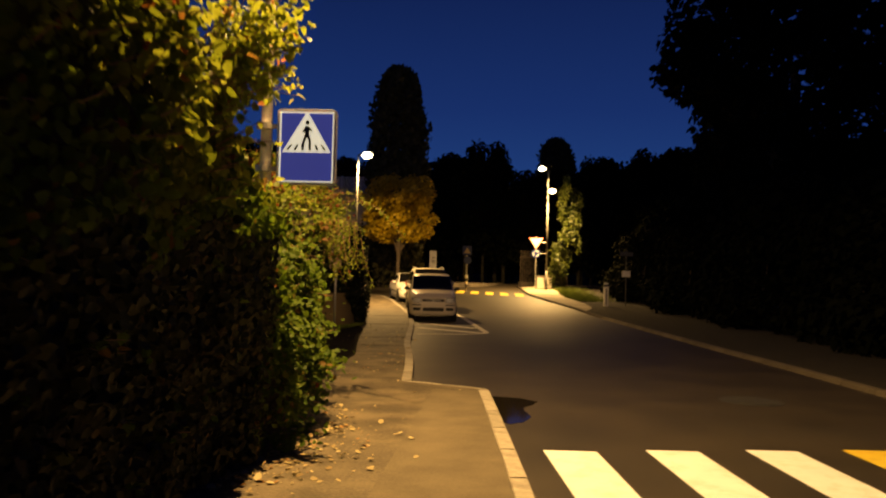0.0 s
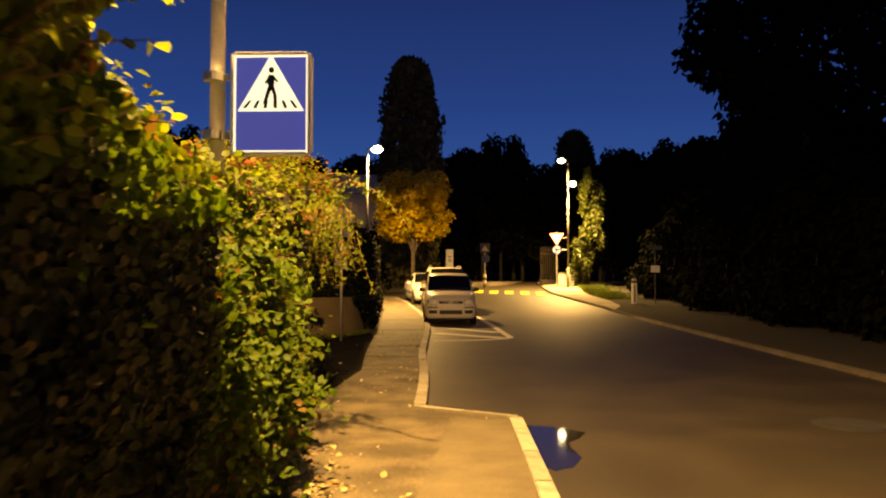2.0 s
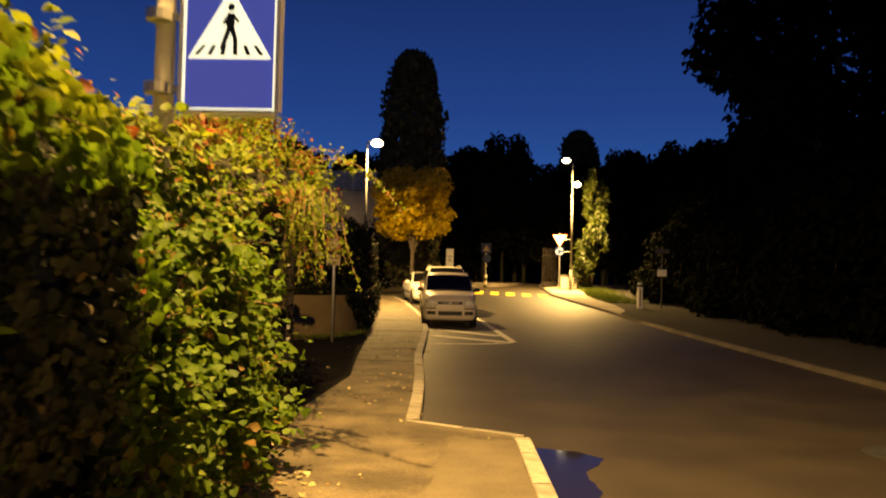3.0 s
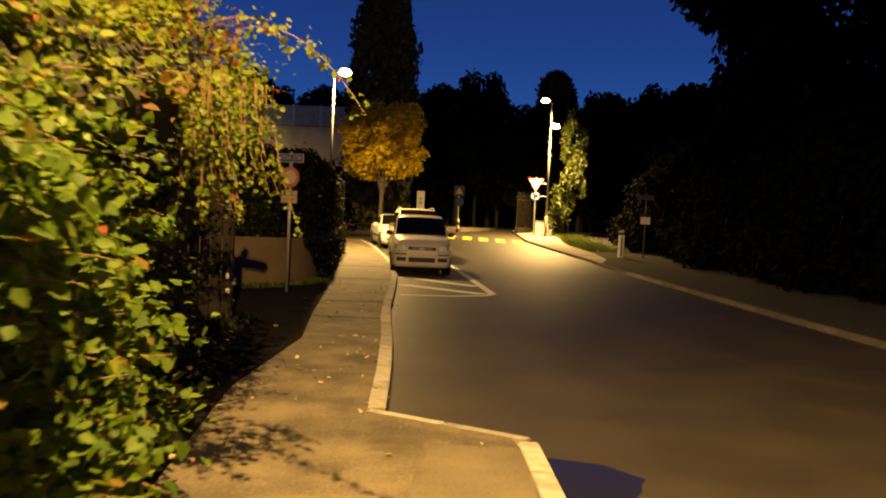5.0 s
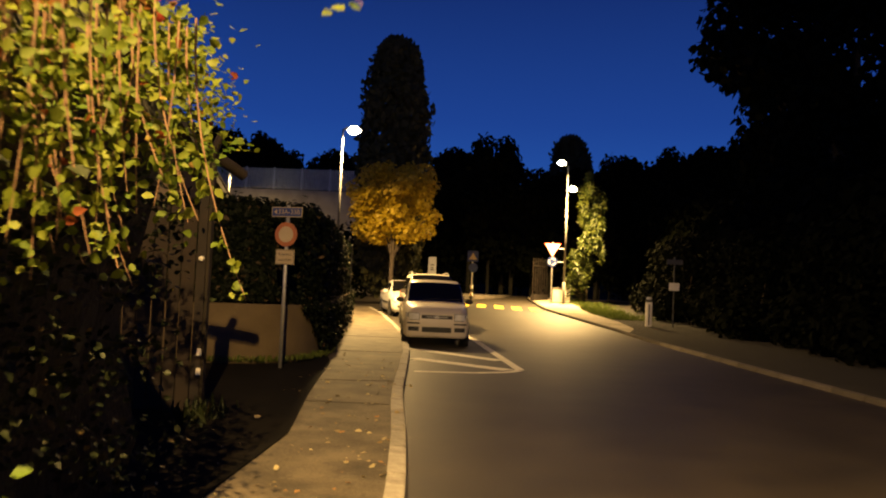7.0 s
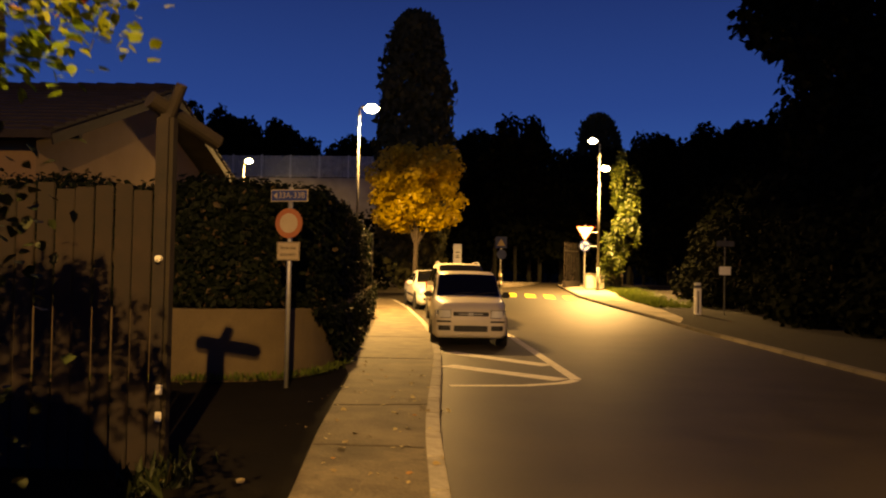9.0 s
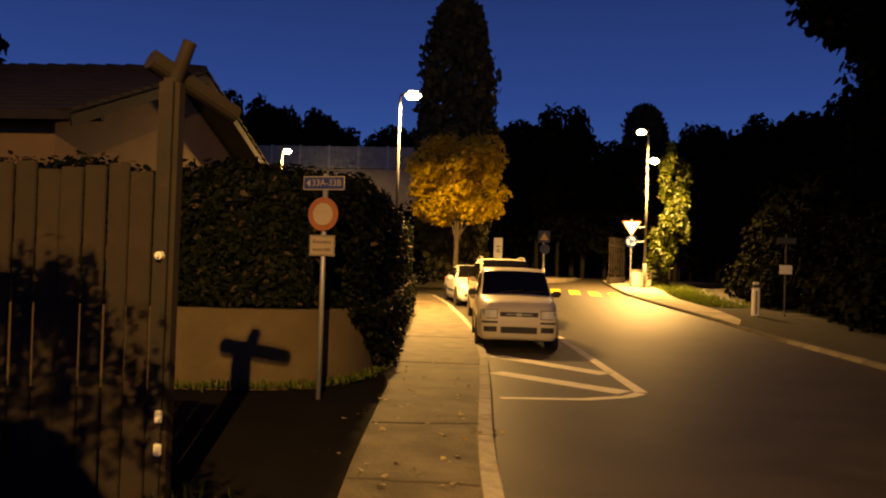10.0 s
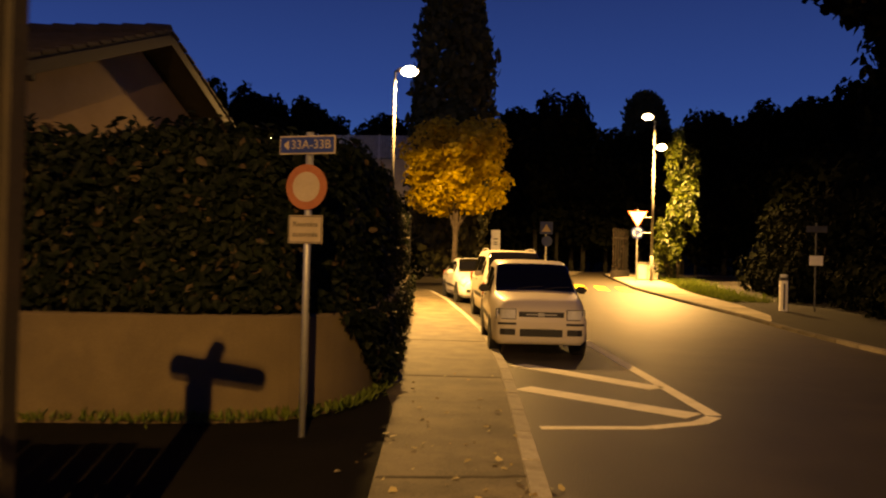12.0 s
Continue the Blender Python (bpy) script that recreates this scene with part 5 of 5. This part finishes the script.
SALOON = [(0.0, 0.62, 0.58, 0.50, 0.26, 0.52, 0.60), (0.06, 0.76, 0.72, 0.62, 0.20, 0.60, 0.70), (0.35, 0.85, 0.80, 0.68, 0.18, 0.70, 0.82), (1.15, 0.87, 0.82, 0.72, 0.18, 0.84, 0.96),
          (1.35, 0.87, 0.83, 0.72, 0.18, 0.86, 0.99), (2.05, 0.87, 0.83, 0.60, 0.18, 0.90, 1.40), (2.7, 0.87, 0.83, 0.60, 0.18, 0.92, 1.44), (3.4, 0.86, 0.82, 0.60, 0.2, 0.94, 1.36), (3.95, 0.85, 0.81, 0.68, 0.22, 0.94, 1.05), (4.35, 0.72, 0.70, 0.62, 0.28, 0.8, 0.95)]
car("parked_car", -1.36, 26.30, 7.5, MPV, PAINT_SILVER, "silver compact people carrier parked nose-on beside the kerb", (0.72, 3.12), 0.29, (0.92, 1.60, 3.4, 3.72), "mpv")
car("parked_car", -1.82, 32.1, 11.0, SUV, PAINT_GREY, "beige estate car with roof rails parked behind another", (0.85, 3.5), 0.34, (1.22, 1.95, 4.1, 4.42), "suv")
car("parked_car", -3.2, 38.6, 16.0, SALOON, PAINT_WHITE, "white saloon car parked at the end of the row", (0.88, 3.45), 0.31, (1.32, 2.05, 3.4, 3.95), "saloon")


# ---- trees ----
def blob_leaves(rng, centre, radii, count, size, hollow=0.55):
    d = rng.normal(0, 1, (count, 3))
    d /= np.linalg.norm(d, axis=1)[:, None]
    r = hollow + (1 - hollow) * rng.random(count) ** 0.6
    return centre + d * radii * r[:, None], d + np.array((0, 0, 0.35)), rng.uniform(0.7, 1.3, count) * size


def tree(name, x, y, trunk_h, trunk_r, clumps, count, size, material, label, seed, bark=BARK, group="", slim=1.2):
    rng_ = np.random.default_rng(seed)
    ob = thing(name, x, y, rise(y) - 0.2, label, "tree", group)
    bm = bmesh.new()
    bend = rng_.uniform(-0.2, 0.2, 2)
    top_z = max(c[2] for c in clumps)
    chain(bm, [(bend[0] * t * t, bend[1] * t, t * (trunk_h + (top_z - trunk_h) * 0.6)) for t in np.linspace(0, 1, 6)], trunk_r, trunk_r * 0.35, 9)
    part("trunk", bm, bark, ob, smooth=True)
    for cx, cy, cz, rx, ry, rz in clumps[:7]:
        bm = bmesh.new()
        s = Vector((0, 0, trunk_h * rng_.uniform(0.75, 1.0)))
        e = Vector((cx, cy, cz))
        chain(bm, [s, s.lerp(e, 0.4) + Vector((0, 0, 0.15)), e], trunk_r * 0.4, trunk_r * 0.12, 6)
        part("limb", bm, bark, ob)
    total = sum(c[3] * c[4] + c[4] * c[5] for c in clumps)
    P, O, S = [], [], []
    for cx, cy, cz, rx, ry, rz in clumps:
        k = int(count * (rx * ry + ry * rz) / total)
        p, o, s_ = blob_leaves(rng_, np.array((cx, cy, cz)), np.array((rx, ry, rz)), k, size)
        P.append(p), O.append(o), S.append(s_)
    tagged(leaves("crown", np.concatenate(P), np.concatenate(O), np.concatenate(S), material, ob, slim=slim, seed=seed), kind="stuff")
    return ob


def clump_set(seed, n, cz, spread, height, r):
    rng_ = np.random.default_rng(seed)
    out_ = [(0.0, 0.0, cz, r * 1.25, r * 1.25, r * 1.2)]
    for i in range(n):
        a = rng_.uniform(0, 2 * math.pi)
        q = spread * math.sqrt(rng_.random())
        f = rng_.uniform(0.6, 1.1)
        out_.append((q * math.cos(a), q * math.sin(a), cz + height * rng_.uniform(-1, 1) * (1 - 0.5 * q / spread), r * f, r * f, r * f * 0.85))
    return out_


# golden tree under the lamp
tree("golden_tree", -4.95, 44.0, 2.6, 0.13, clump_set(3, 48, 4.95, 1.75, 2.45, 0.68), 12000, 0.15, GOLD, "small rounded tree with golden autumn leaves lit by a lamp", 4)


# columnar cypresses
def cypress(x, y, h, w, label, seed):
    rng_ = np.random.default_rng(seed)
    ob = thing("cypress", x, y, rise(y) - 0.2, label, "tree", "cypresses")
    bm = bmesh.new()
    chain(bm, [(0, 0, h * t) for t in np.linspace(0, 0.9, 5)], 0.28, 0.04, 8)
    part("trunk", bm, BARK, ob)
    k = 9000
    f = rng_.random(k) ** 0.85
    prof = np.interp(f, [0, 0.06, 0.3, 0.55, 0.74, 0.88, 0.96, 1.0], [0.35, 0.75, 1.0, 1.0, 0.95, 0.76, 0.56, 0.26]) * w / 2
    a = rng_.uniform(0, 2 * math.pi, k)
    lump = np.array([1 + 0.22 * noise.noise(Vector((math.cos(t) * 2, math.sin(t) * 2, q * 9 + seed))) for t, q in zip(a, f)])
    rr = prof * lump * (0.72 + 0.3 * rng_.random(k))
    P = np.stack([rr * np.cos(a), rr * np.sin(a), 0.4 + f * (h - 0.4)], 1)
    O = np.stack([np.cos(a), np.sin(a), 0.3 * np.ones(k)], 1)
    tagged(leaves("crown", P, O, rng_.uniform(0.25, 0.5, k), CYPRESS, ob, slim=0.8, droop=-1.2, seed=seed), kind="stuff")


cypress(-5.7, 48.5, 13.8, 3.7, "tall dark columnar cypress against the dusk sky", 5)
cypress(5.7, 75.0, 13.5, 4.2, "broad dark cypress against the dusk sky", 6)

# dark woods around the street
WOODS = []
for k in range(6):
    h = (12.4, 13.4, 5.6, 14.4, 6.2, 8.3)[k]
    # trunks take the hedge core's dark colour, so lamplight doesn't show them
    WOODS.append(tree("woodland_tree", 300 + 12 * k, -200, h * 0.45, 0.2, clump_set(40 + k, 13, h * 0.6, 2.6, h * 0.3, 1.5), 3600, 0.42, NIGHT_LEAF, "leafy tree of the roadside woods, blackened for the night", 50 + k, bark=SHADE_CORE, group="roadside woods"))
rng = np.random.default_rng(77)
middle, low = [], []
for x in np.arange(-34, -8, 3.3):
    low.append((x + 1.5, 64.5))
low += [(-14.5, 30.5), (-16.5, 27.0)]
for y in np.arange(44, 66, 3.4):
    middle.append((interp(y, [44, 66], [14.0, 13.6]) + rng.uniform(-0.3, 0.8), y))
    middle.append((18.5 + rng.uniform(-0.5, 1.5), y + 1.5))
for y in np.arange(14, 60, 3.6):
    low.append((interp(y, [14, 40, 60], [13.2, 12.6, 13.6]) + rng.uniform(-0.3, 0.6), y))
    low.append((16.5 + rng.uniform(-0.5, 1.5), y + 1.5))
middle += [(9.8, 66.0), (12.6, 64.5), (15.5, 66.0), (11.2, 69.0)]
for y in np.arange(-8, 16, 4.4):
    low.append((14.5 + rng.uniform(-0.5, 1), y))
for x in np.arange(-8, 16, 4.5):
    low.append((x, -16 + rng.uniform(-1, 1)))
for x in (-7.5, -3.5, 0.2, 3.8, 7.5):
    low.append((x, 68.5 + rng.uniform(-0.5, 0.5)))
used = set()


def plant(k, m):
    if k in used:
        return copy_thing(WOODS[k], m)
    WOODS[k].matrix_basis = m
    used.add(k)


for group_, kinds in ((middle, (5,)), (low, (2, 4))):
    for i, (x, y) in enumerate(group_):
        plant(kinds[i % len(kinds)], pose(x, y, rise(y) - 0.2, 0, 0, 47 * i))
# tall trees behind the house
for i, (x, y, up) in enumerate(((-28.6, 45.0, 1.05), (-32.0, 47.5, 1.35), (-36.0, 49.0, 1.5))):
    plant(3, pose(x, y, rise(y) - 0.2, 0, 0, 70 * i) @ Matrix.Diagonal((1.0, 1.0, up, 1)))
# the skyline of the woods: crowns of uneven height, close together
RIDGE_X = [-36, -24.7, -20.9, -17.4, -15.7, -12.4, -5.5, -2.1, -0.9, 0.4, 1.6, 2.9, 5.4, 7.4, 9.6, 12.9, 15.5, 18, 21, 36]
RIDGE_Z = [14.4, 13.6, 13.2, 12.0, 11.5, 11.3, 11.7, 11.9, 12.6, 11.6, 11.0, 10.1, 10.2, 11.0, 11.7, 12.5, 13.1, 13.8, 14.3, 15.2]
for i, x in enumerate(np.arange(-35, 36, 1.55)):
    k = (0, 1, 3)[i % 3]
    x = x + rng.uniform(-0.5, 0.5)
    y = 66.5 + rng.uniform(0, 2.2)
    top = interp(x, RIDGE_X, RIDGE_Z) * (1.03 + (y - 66) / 66) + rng.uniform(-0.7, 0.3)
    tall_by = top / (0.95 * (12.4, 13.4, 0, 14.4)[k] + 0.9)
    slim_by = rng.uniform(0.7, 1.0)
    plant(k, pose(x, y, rise(y) - 0.2, 0, 0, 61 * i) @ Matrix.Diagonal((slim_by, slim_by, tall_by, 1)))

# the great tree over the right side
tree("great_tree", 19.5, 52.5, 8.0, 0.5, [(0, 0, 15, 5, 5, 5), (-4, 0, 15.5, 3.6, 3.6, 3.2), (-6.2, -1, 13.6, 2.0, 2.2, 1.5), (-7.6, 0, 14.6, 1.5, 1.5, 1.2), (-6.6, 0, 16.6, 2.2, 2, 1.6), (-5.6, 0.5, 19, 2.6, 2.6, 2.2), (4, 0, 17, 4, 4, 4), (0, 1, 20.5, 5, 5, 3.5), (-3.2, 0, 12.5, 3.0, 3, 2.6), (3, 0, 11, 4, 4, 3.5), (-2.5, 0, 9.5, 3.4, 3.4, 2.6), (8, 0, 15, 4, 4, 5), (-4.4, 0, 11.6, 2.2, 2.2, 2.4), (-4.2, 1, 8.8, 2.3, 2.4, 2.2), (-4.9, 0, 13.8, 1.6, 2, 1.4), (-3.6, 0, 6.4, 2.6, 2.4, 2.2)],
     15000, 0.5, NIGHT_LEAF, "very tall tree with hanging branches over the woods, blackened for the night", 91)


def bush(name, x, y, clumps, count, size, material, label, seed, slim=1.0):
    rng_ = np.random.default_rng(seed)
    ob = thing(name, x, y, rise(y) - 0.1, label, "bush")
    for k in range(6):
        bm = bmesh.new()
        c = clumps[k % len(clumps)]
        e = Vector((c[0] + rng_.uniform(-0.3, 0.3), c[1], c[2]))
        chain(bm, [(0.1 * k - 0.25, 0, 0), e * 0.5 + Vector((0.05 * k, 0, 0.1)), e], 0.03, 0.012, 6)
        part("stem", bm, BARK, ob)
    P, O, S = [], [], []
    for c in clumps:
        p, o, s_ = blob_leaves(rng_, np.array(c[:3]), np.array(c[3:]), count // len(clumps), size, 0.35)
        P.append(p), O.append(o), S.append(s_)
    tagged(leaves("foliage", np.concatenate(P), np.concatenate(O), np.concatenate(S), material, ob, slim=slim, seed=seed), kind="stuff")


# shrub climbing beside the far lamp, and low growth along the right side
rng = np.random.default_rng(63)
fronds = []
for k in range(30):
    f = (k + 0.5) / 30
    lean = rng.uniform(-1, 1)
    fronds.append((-0.25 + 0.75 * f + lean * (1.25 - 0.6 * f), rng.uniform(-0.4, 0.4), 0.5 + 7.0 * f, rng.uniform(0.16, 0.34), 0.3, rng.uniform(0.45, 0.95)))
bush("tall_shrub", 5.2, 55.9, fronds, 5200, 0.26, SHRUB, "tall leafy shrub lit green beside the far lamp", 61, slim=0.45)
for i, y in enumerate(np.arange(13, 50, 2.8)):
    x = interp(y, [13, 40, 53], [10.2, 8.8, 7.6]) + 0.4 * math.sin(i * 2.1)
    bush("undergrowth", x, y, [(0, 0, 1.0, 1.5, 1.7, 1.1), (0.8, 0.6, 2.1, 1.4, 1.5, 1.2), (-0.4, -0.7, 0.7, 1.0, 1.1, 0.8), (0.5, -0.6, 3.0, 1.2, 1.3, 1.0)], 1500, 0.24, NIGHT_LEAF, "undergrowth at the edge of the woods, blackened for the night", 100 + i)
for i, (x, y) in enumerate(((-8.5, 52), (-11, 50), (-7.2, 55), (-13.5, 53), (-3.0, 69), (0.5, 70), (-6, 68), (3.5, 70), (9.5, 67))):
    bush("undergrowth", x, y, [(0, 0, 1.2, 2.0, 1.7, 1.3), (0.9, 0.6, 2.4, 1.6, 1.5, 1.3), (-0.8, -0.7, 1.6, 1.4, 1.3, 1.0), (0.2, 0.2, 3.4, 1.4, 1.3, 1.0)], 1600, 0.28, NIGHT_LEAF, "bushes beyond the junction, blackened for the night", 140 + i)

# grass verges by the junction
rng = np.random.default_rng(55)
pts = []
for k in range(7500):
    y = rng.uniform(42, 58)
    x = kerb_right(y) + interp(y, [37, 41, 46, 52], [0.9, 1.55, 1.75, 2.3]) + abs(rng.normal(0, 0.8))
    pts.append((x, y, rise(y) + 0.0))
for k in range(2600):
    y = rng.uniform(39.5, 50)
    x = rng.uniform(-11, -0.2) + interp(y, [39, 44, 50], [-4.9, -6.0, -8.5])
    pts.append((x, y, rise(y) - 0.2))
pts = np.array(pts)
tagged(leaves("grass", pts, rng.normal(0, 1, (len(pts), 3)), rng.uniform(0.08, 0.24, len(pts)), GRASS_BLADE, None, slim=0.22, droop=-2.0, seed=4), "rough grass beside the road", "grass", kind="stuff")


# ---- signs and furniture of the junction ----
def triangle_sign():
    ob = thing("give_way_sign", 3.16, 54.75, rise(54.75), "red-rimmed white give-way triangle above a round blue sign", "road sign", turn=2)
    g = rise(54.75)
    bm = bmesh.new()
    tube(bm, (0, 0.04, -0.1), (0, 0.04, 4.2 - g), 0.035, 0.035, 12)
    part("post", bm, GALV, ob)
    zc = 3.80 - g
    for s, yy, mat_, lab in ((0.50, 0.0, SIGN_RED, "red triangle rim"), (0.43, -0.007, SIGN_WHITE, "white triangle face")):
        bm = bmesh.new()
        prism(bm, [(-s, s * 0.62), (0, -s * 1.05), (s, s * 0.62)], 0, 0.006)
        upright(bm, Matrix.Translation((0, yy, zc)))
        part("triangle", bm, mat_, ob, lab)
    d = part("disc", disc(0.30, 0.006), SIGN_BLUE, ob, "round blue disc")
    d.location = (0, 0.0, zc - 0.78)
    for k in range(3):
        a = 2 * math.pi * k / 3 + 0.5
        bm = bmesh.new()
        pts_ = [(0.15 * math.cos(a + f), 0.15 * math.sin(a + f)) for f in np.linspace(0, 1.4, 7)] + [(0.22 * math.cos(a + f), 0.22 * math.sin(a + f)) for f in np.linspace(1.4, 0, 7)]
        prism(bm, pts_, 0, 0.004)
        upright(bm, Matrix.Translation((0, -0.007, zc - 0.78)))
        part("arrow", bm, SIGN_WHITE, ob, "white curved arrow")
    for z in (zc, zc - 0.78):
        bm = bmesh.new()
        tube(bm, (0, 0.04, z), (0.72, 0.03, z), 0.02, 0.02, 8)
        part("bracket", bm, GALV, ob)


triangle_sign()

cab = thing("utility_cabinet", 3.82, 55.7, rise(55.7), "cream concrete utility cabinet at the foot of the far lamp", "cabinet")
bm = bmesh.new()
box(bm, 0, 0, 0.42, 1.08, 0.42, 0.9, 0.02)
part("body", bm, CONCRETE, cab)
bm = bmesh.new()
box(bm, 0, 0, 0.90, 1.16, 0.5, 0.06, 0.015)
part("top", bm, CONCRETE, cab)
for sx in (-0.26, 0.26):
    bm = bmesh.new()
    box(bm, sx, -0.214, 0.44, 0.49, 0.014, 0.74, 0.004)
    part("door", bm, SIGN_WHITE, cab, "pale cabinet door")

# bars reuse the shade-darkened board colour to look dim
rail = thing("railing", 2.6, 57.6, rise(57.6), "weathered brown railing with upright bars near the junction", "railing")
for i in range(7):
    bm = bmesh.new()
    tube(bm, (-0.4 + 0.16 * i, 0.35 * i, -0.1), (-0.4 + 0.16 * i, 0.35 * i, 2.7), 0.022, 0.022, 8)
    part("bar", bm, SHADE_WOOD, rail)
for z in (0.2, 2.2):
    bm = bmesh.new()
    tube(bm, (-0.4, 0, z), (0.56, 2.1, z), 0.02, 0.02, 8)
    part("rail", bm, SHADE_WOOD, rail)

bm = bmesh.new()
box(bm, 0.08, 1.05, 0.15, 0.25, 2.4, 0.5, 0.02, Matrix.Rotation(-math.atan2(0.96, 2.1), 4, "Z"))
part("base_wall", bm, SHADE_WOOD, rail, "low dark base under the bars")

isl = thing("island_sign", -1.45, 52.0, rise(52.0) - 0.05, "dark traffic island sign post with a striped marker", "road sign")
bm = bmesh.new()
tube(bm, (0, 0, -0.1), (0, 0, 2.9), 0.04, 0.04, 12)
part("post", bm, GALV, isl)
bm = bmesh.new()
box(bm, 0.02, -0.05, 2.62, 0.62, 0.02, 0.62, 0.01)
part("panel", bm, SIGN_BLUE, isl, "dark blue square panel")
bm = bmesh.new()
prism(bm, [(-0.22, 0), (0.22, 0), (0, 0.38)], 0, 0.005)
upright(bm, Matrix.Translation((0.02, -0.065, 2.44)))
part("triangle", bm, DIM_WHITE, isl, "dim white triangle")
d = part("disc", disc(0.26, 0.01), SIGN_BLUE, isl, "small round disc")
d.location = (0.06, -0.05, 1.98)
for k in range(4):
    bm = bmesh.new()
    tube(bm, (0, 0, 0.2 + 0.2 * k), (0, 0, 0.4 + 0.2 * k), 0.09, 0.09, 16)
    part("marker_band", bm, SIGN_WHITE if k % 2 else DARK_METAL, isl)

bm = bmesh.new()
prism(bm, [(-2.6, 57.2), (-1.4, 57.6), (-0.3, 59.4), (0.5, 62.5), (0.9, 65.5), (-3.0, 65.8), (-4.2, 61.0)], 0.3, 0.80)
tagged(part("traffic_island", bm, PATCHY_LIT_KERB), "low kerbed traffic island in the junction", "traffic island", kind="structure")
wp = thing("sign_panel", -4.55, 62.0, rise(62.0), "plain grey upright panel beyond the parked cars", "sign")
bm = bmesh.new()
box(bm, 0, 0, 1.75, 0.55, 0.06, 1.5, 0.01)
panel = part("panel", bm, SIGN_BACK, wp)
for z, w in ((1.95, 0.26), (1.75, 0.2), (1.62, 0.26)):
    bm = bmesh.new()
    box(bm, 0.02, -0.034, z, w, 0.008, 0.07)
    part("writing_bar", bm, DARK_METAL, panel, "dark bar of writing")
for s in (-0.2, 0.2):
    bm = bmesh.new()
    tube(bm, (s, 0.05, -0.1), (s, 0.05, 2.4), 0.03, 0.03, 10)
    part("post", bm, GALV, wp)

bol = thing("bollard", 5.95, 39.0, rise(39.0), "white marker bollard with a dark band at the verge", "bollard")
bm = bmesh.new()
box(bm, 0, 0, 0.5, 0.24, 0.16, 1.1, 0.03)
part("shaft", bm, SIGN_WHITE, bol)
bm = bmesh.new()
box(bm, 0, 0, 0.98, 0.25, 0.17, 0.12, 0.02)
part("band", bm, DARK_METAL, bol, "dark band")
bm = bmesh.new()
box(bm, 0, 0, 1.09, 0.22, 0.15, 0.09, 0.03)
part("cap", bm, SIGN_BACK, bol)
bm = bmesh.new()
box(bm, 0, -0.083, 0.45, 0.045, 0.012, 0.8, 0.004)
part("groove", bm, DARK_METAL, bol, "dark upright groove")

rs = thing("small_sign", 6.9, 39.05, rise(39.05), "small pale sign plate on a thin dark post", "road sign")
bm = bmesh.new()
tube(bm, (0, 0.03, -0.1), (0, 0.03, 2.75), 0.03, 0.03, 10)
part("post", bm, DARK_METAL, rs)
bm = bmesh.new()
box(bm, 0, -0.01, 1.58, 0.4, 0.012, 0.3, 0.004)
part("plate", bm, SIGN_WHITE, rs, "pale plate")
bm = bmesh.new()
box(bm, 0, -0.01, 2.55, 0.62, 0.012, 0.2, 0.004)
part("upper_plate", bm, DARK_METAL, rs, "dark upper plate")

# concrete retaining wall with a mesh fence on top
bm = bmesh.new()
box(bm, -18.5, 61.2, 3.6, 22.0, 0.6, 7.6, 0.03)
tagged(part("retaining_wall", bm, CONCRETE), "high pale concrete retaining wall in the distance", "wall", kind="structure")
fen = thing("barrier_fence", -18.5, 61.0, 7.4, "tall pale mesh fence on top of the concrete wall", "fence")
for i in range(12):
    bm = bmesh.new()
    box(bm, -10.8 + 1.95 * i, 0, 0.75, 0.09, 0.09, 1.55, 0.008)
    part("post", bm, GALV, fen)
for i in range(11):
    bm = bmesh.new()
    for k in range(16):
        box(bm, -10.8 + 1.95 * i + 0.06 + 0.115 * (k + 0.5), 0, 0.75, 0.06, 0.02, 1.4)
    part("mesh_panel", bm, GALV, fen)

# backdrop bank, added to keep sky from shining through between the trees
bm = bmesh.new()
rows = []
for y, z in ((80, 0.6), (86, 4.5), (95, 7.5), (110, 8.5), (140, 6.0)):
    rows.append([bm.verts.new((x, y + 3 * noise.noise(Vector((x * 0.05, y, 0))), z + 1.2 * noise.noise(Vector((x * 0.07, y * 0.1, 2))))) for x in range(-120, 121, 6)])
for p, q in zip(rows, rows[1:]):
    for i in range(len(p) - 1):
        bm.faces.new((p[i], p[i + 1], q[i + 1], q[i]))
tagged(part("hillside", bm, GRASS_SOIL), "bare bank added behind the trees to block gaps of sky", "hillside", kind="structure")
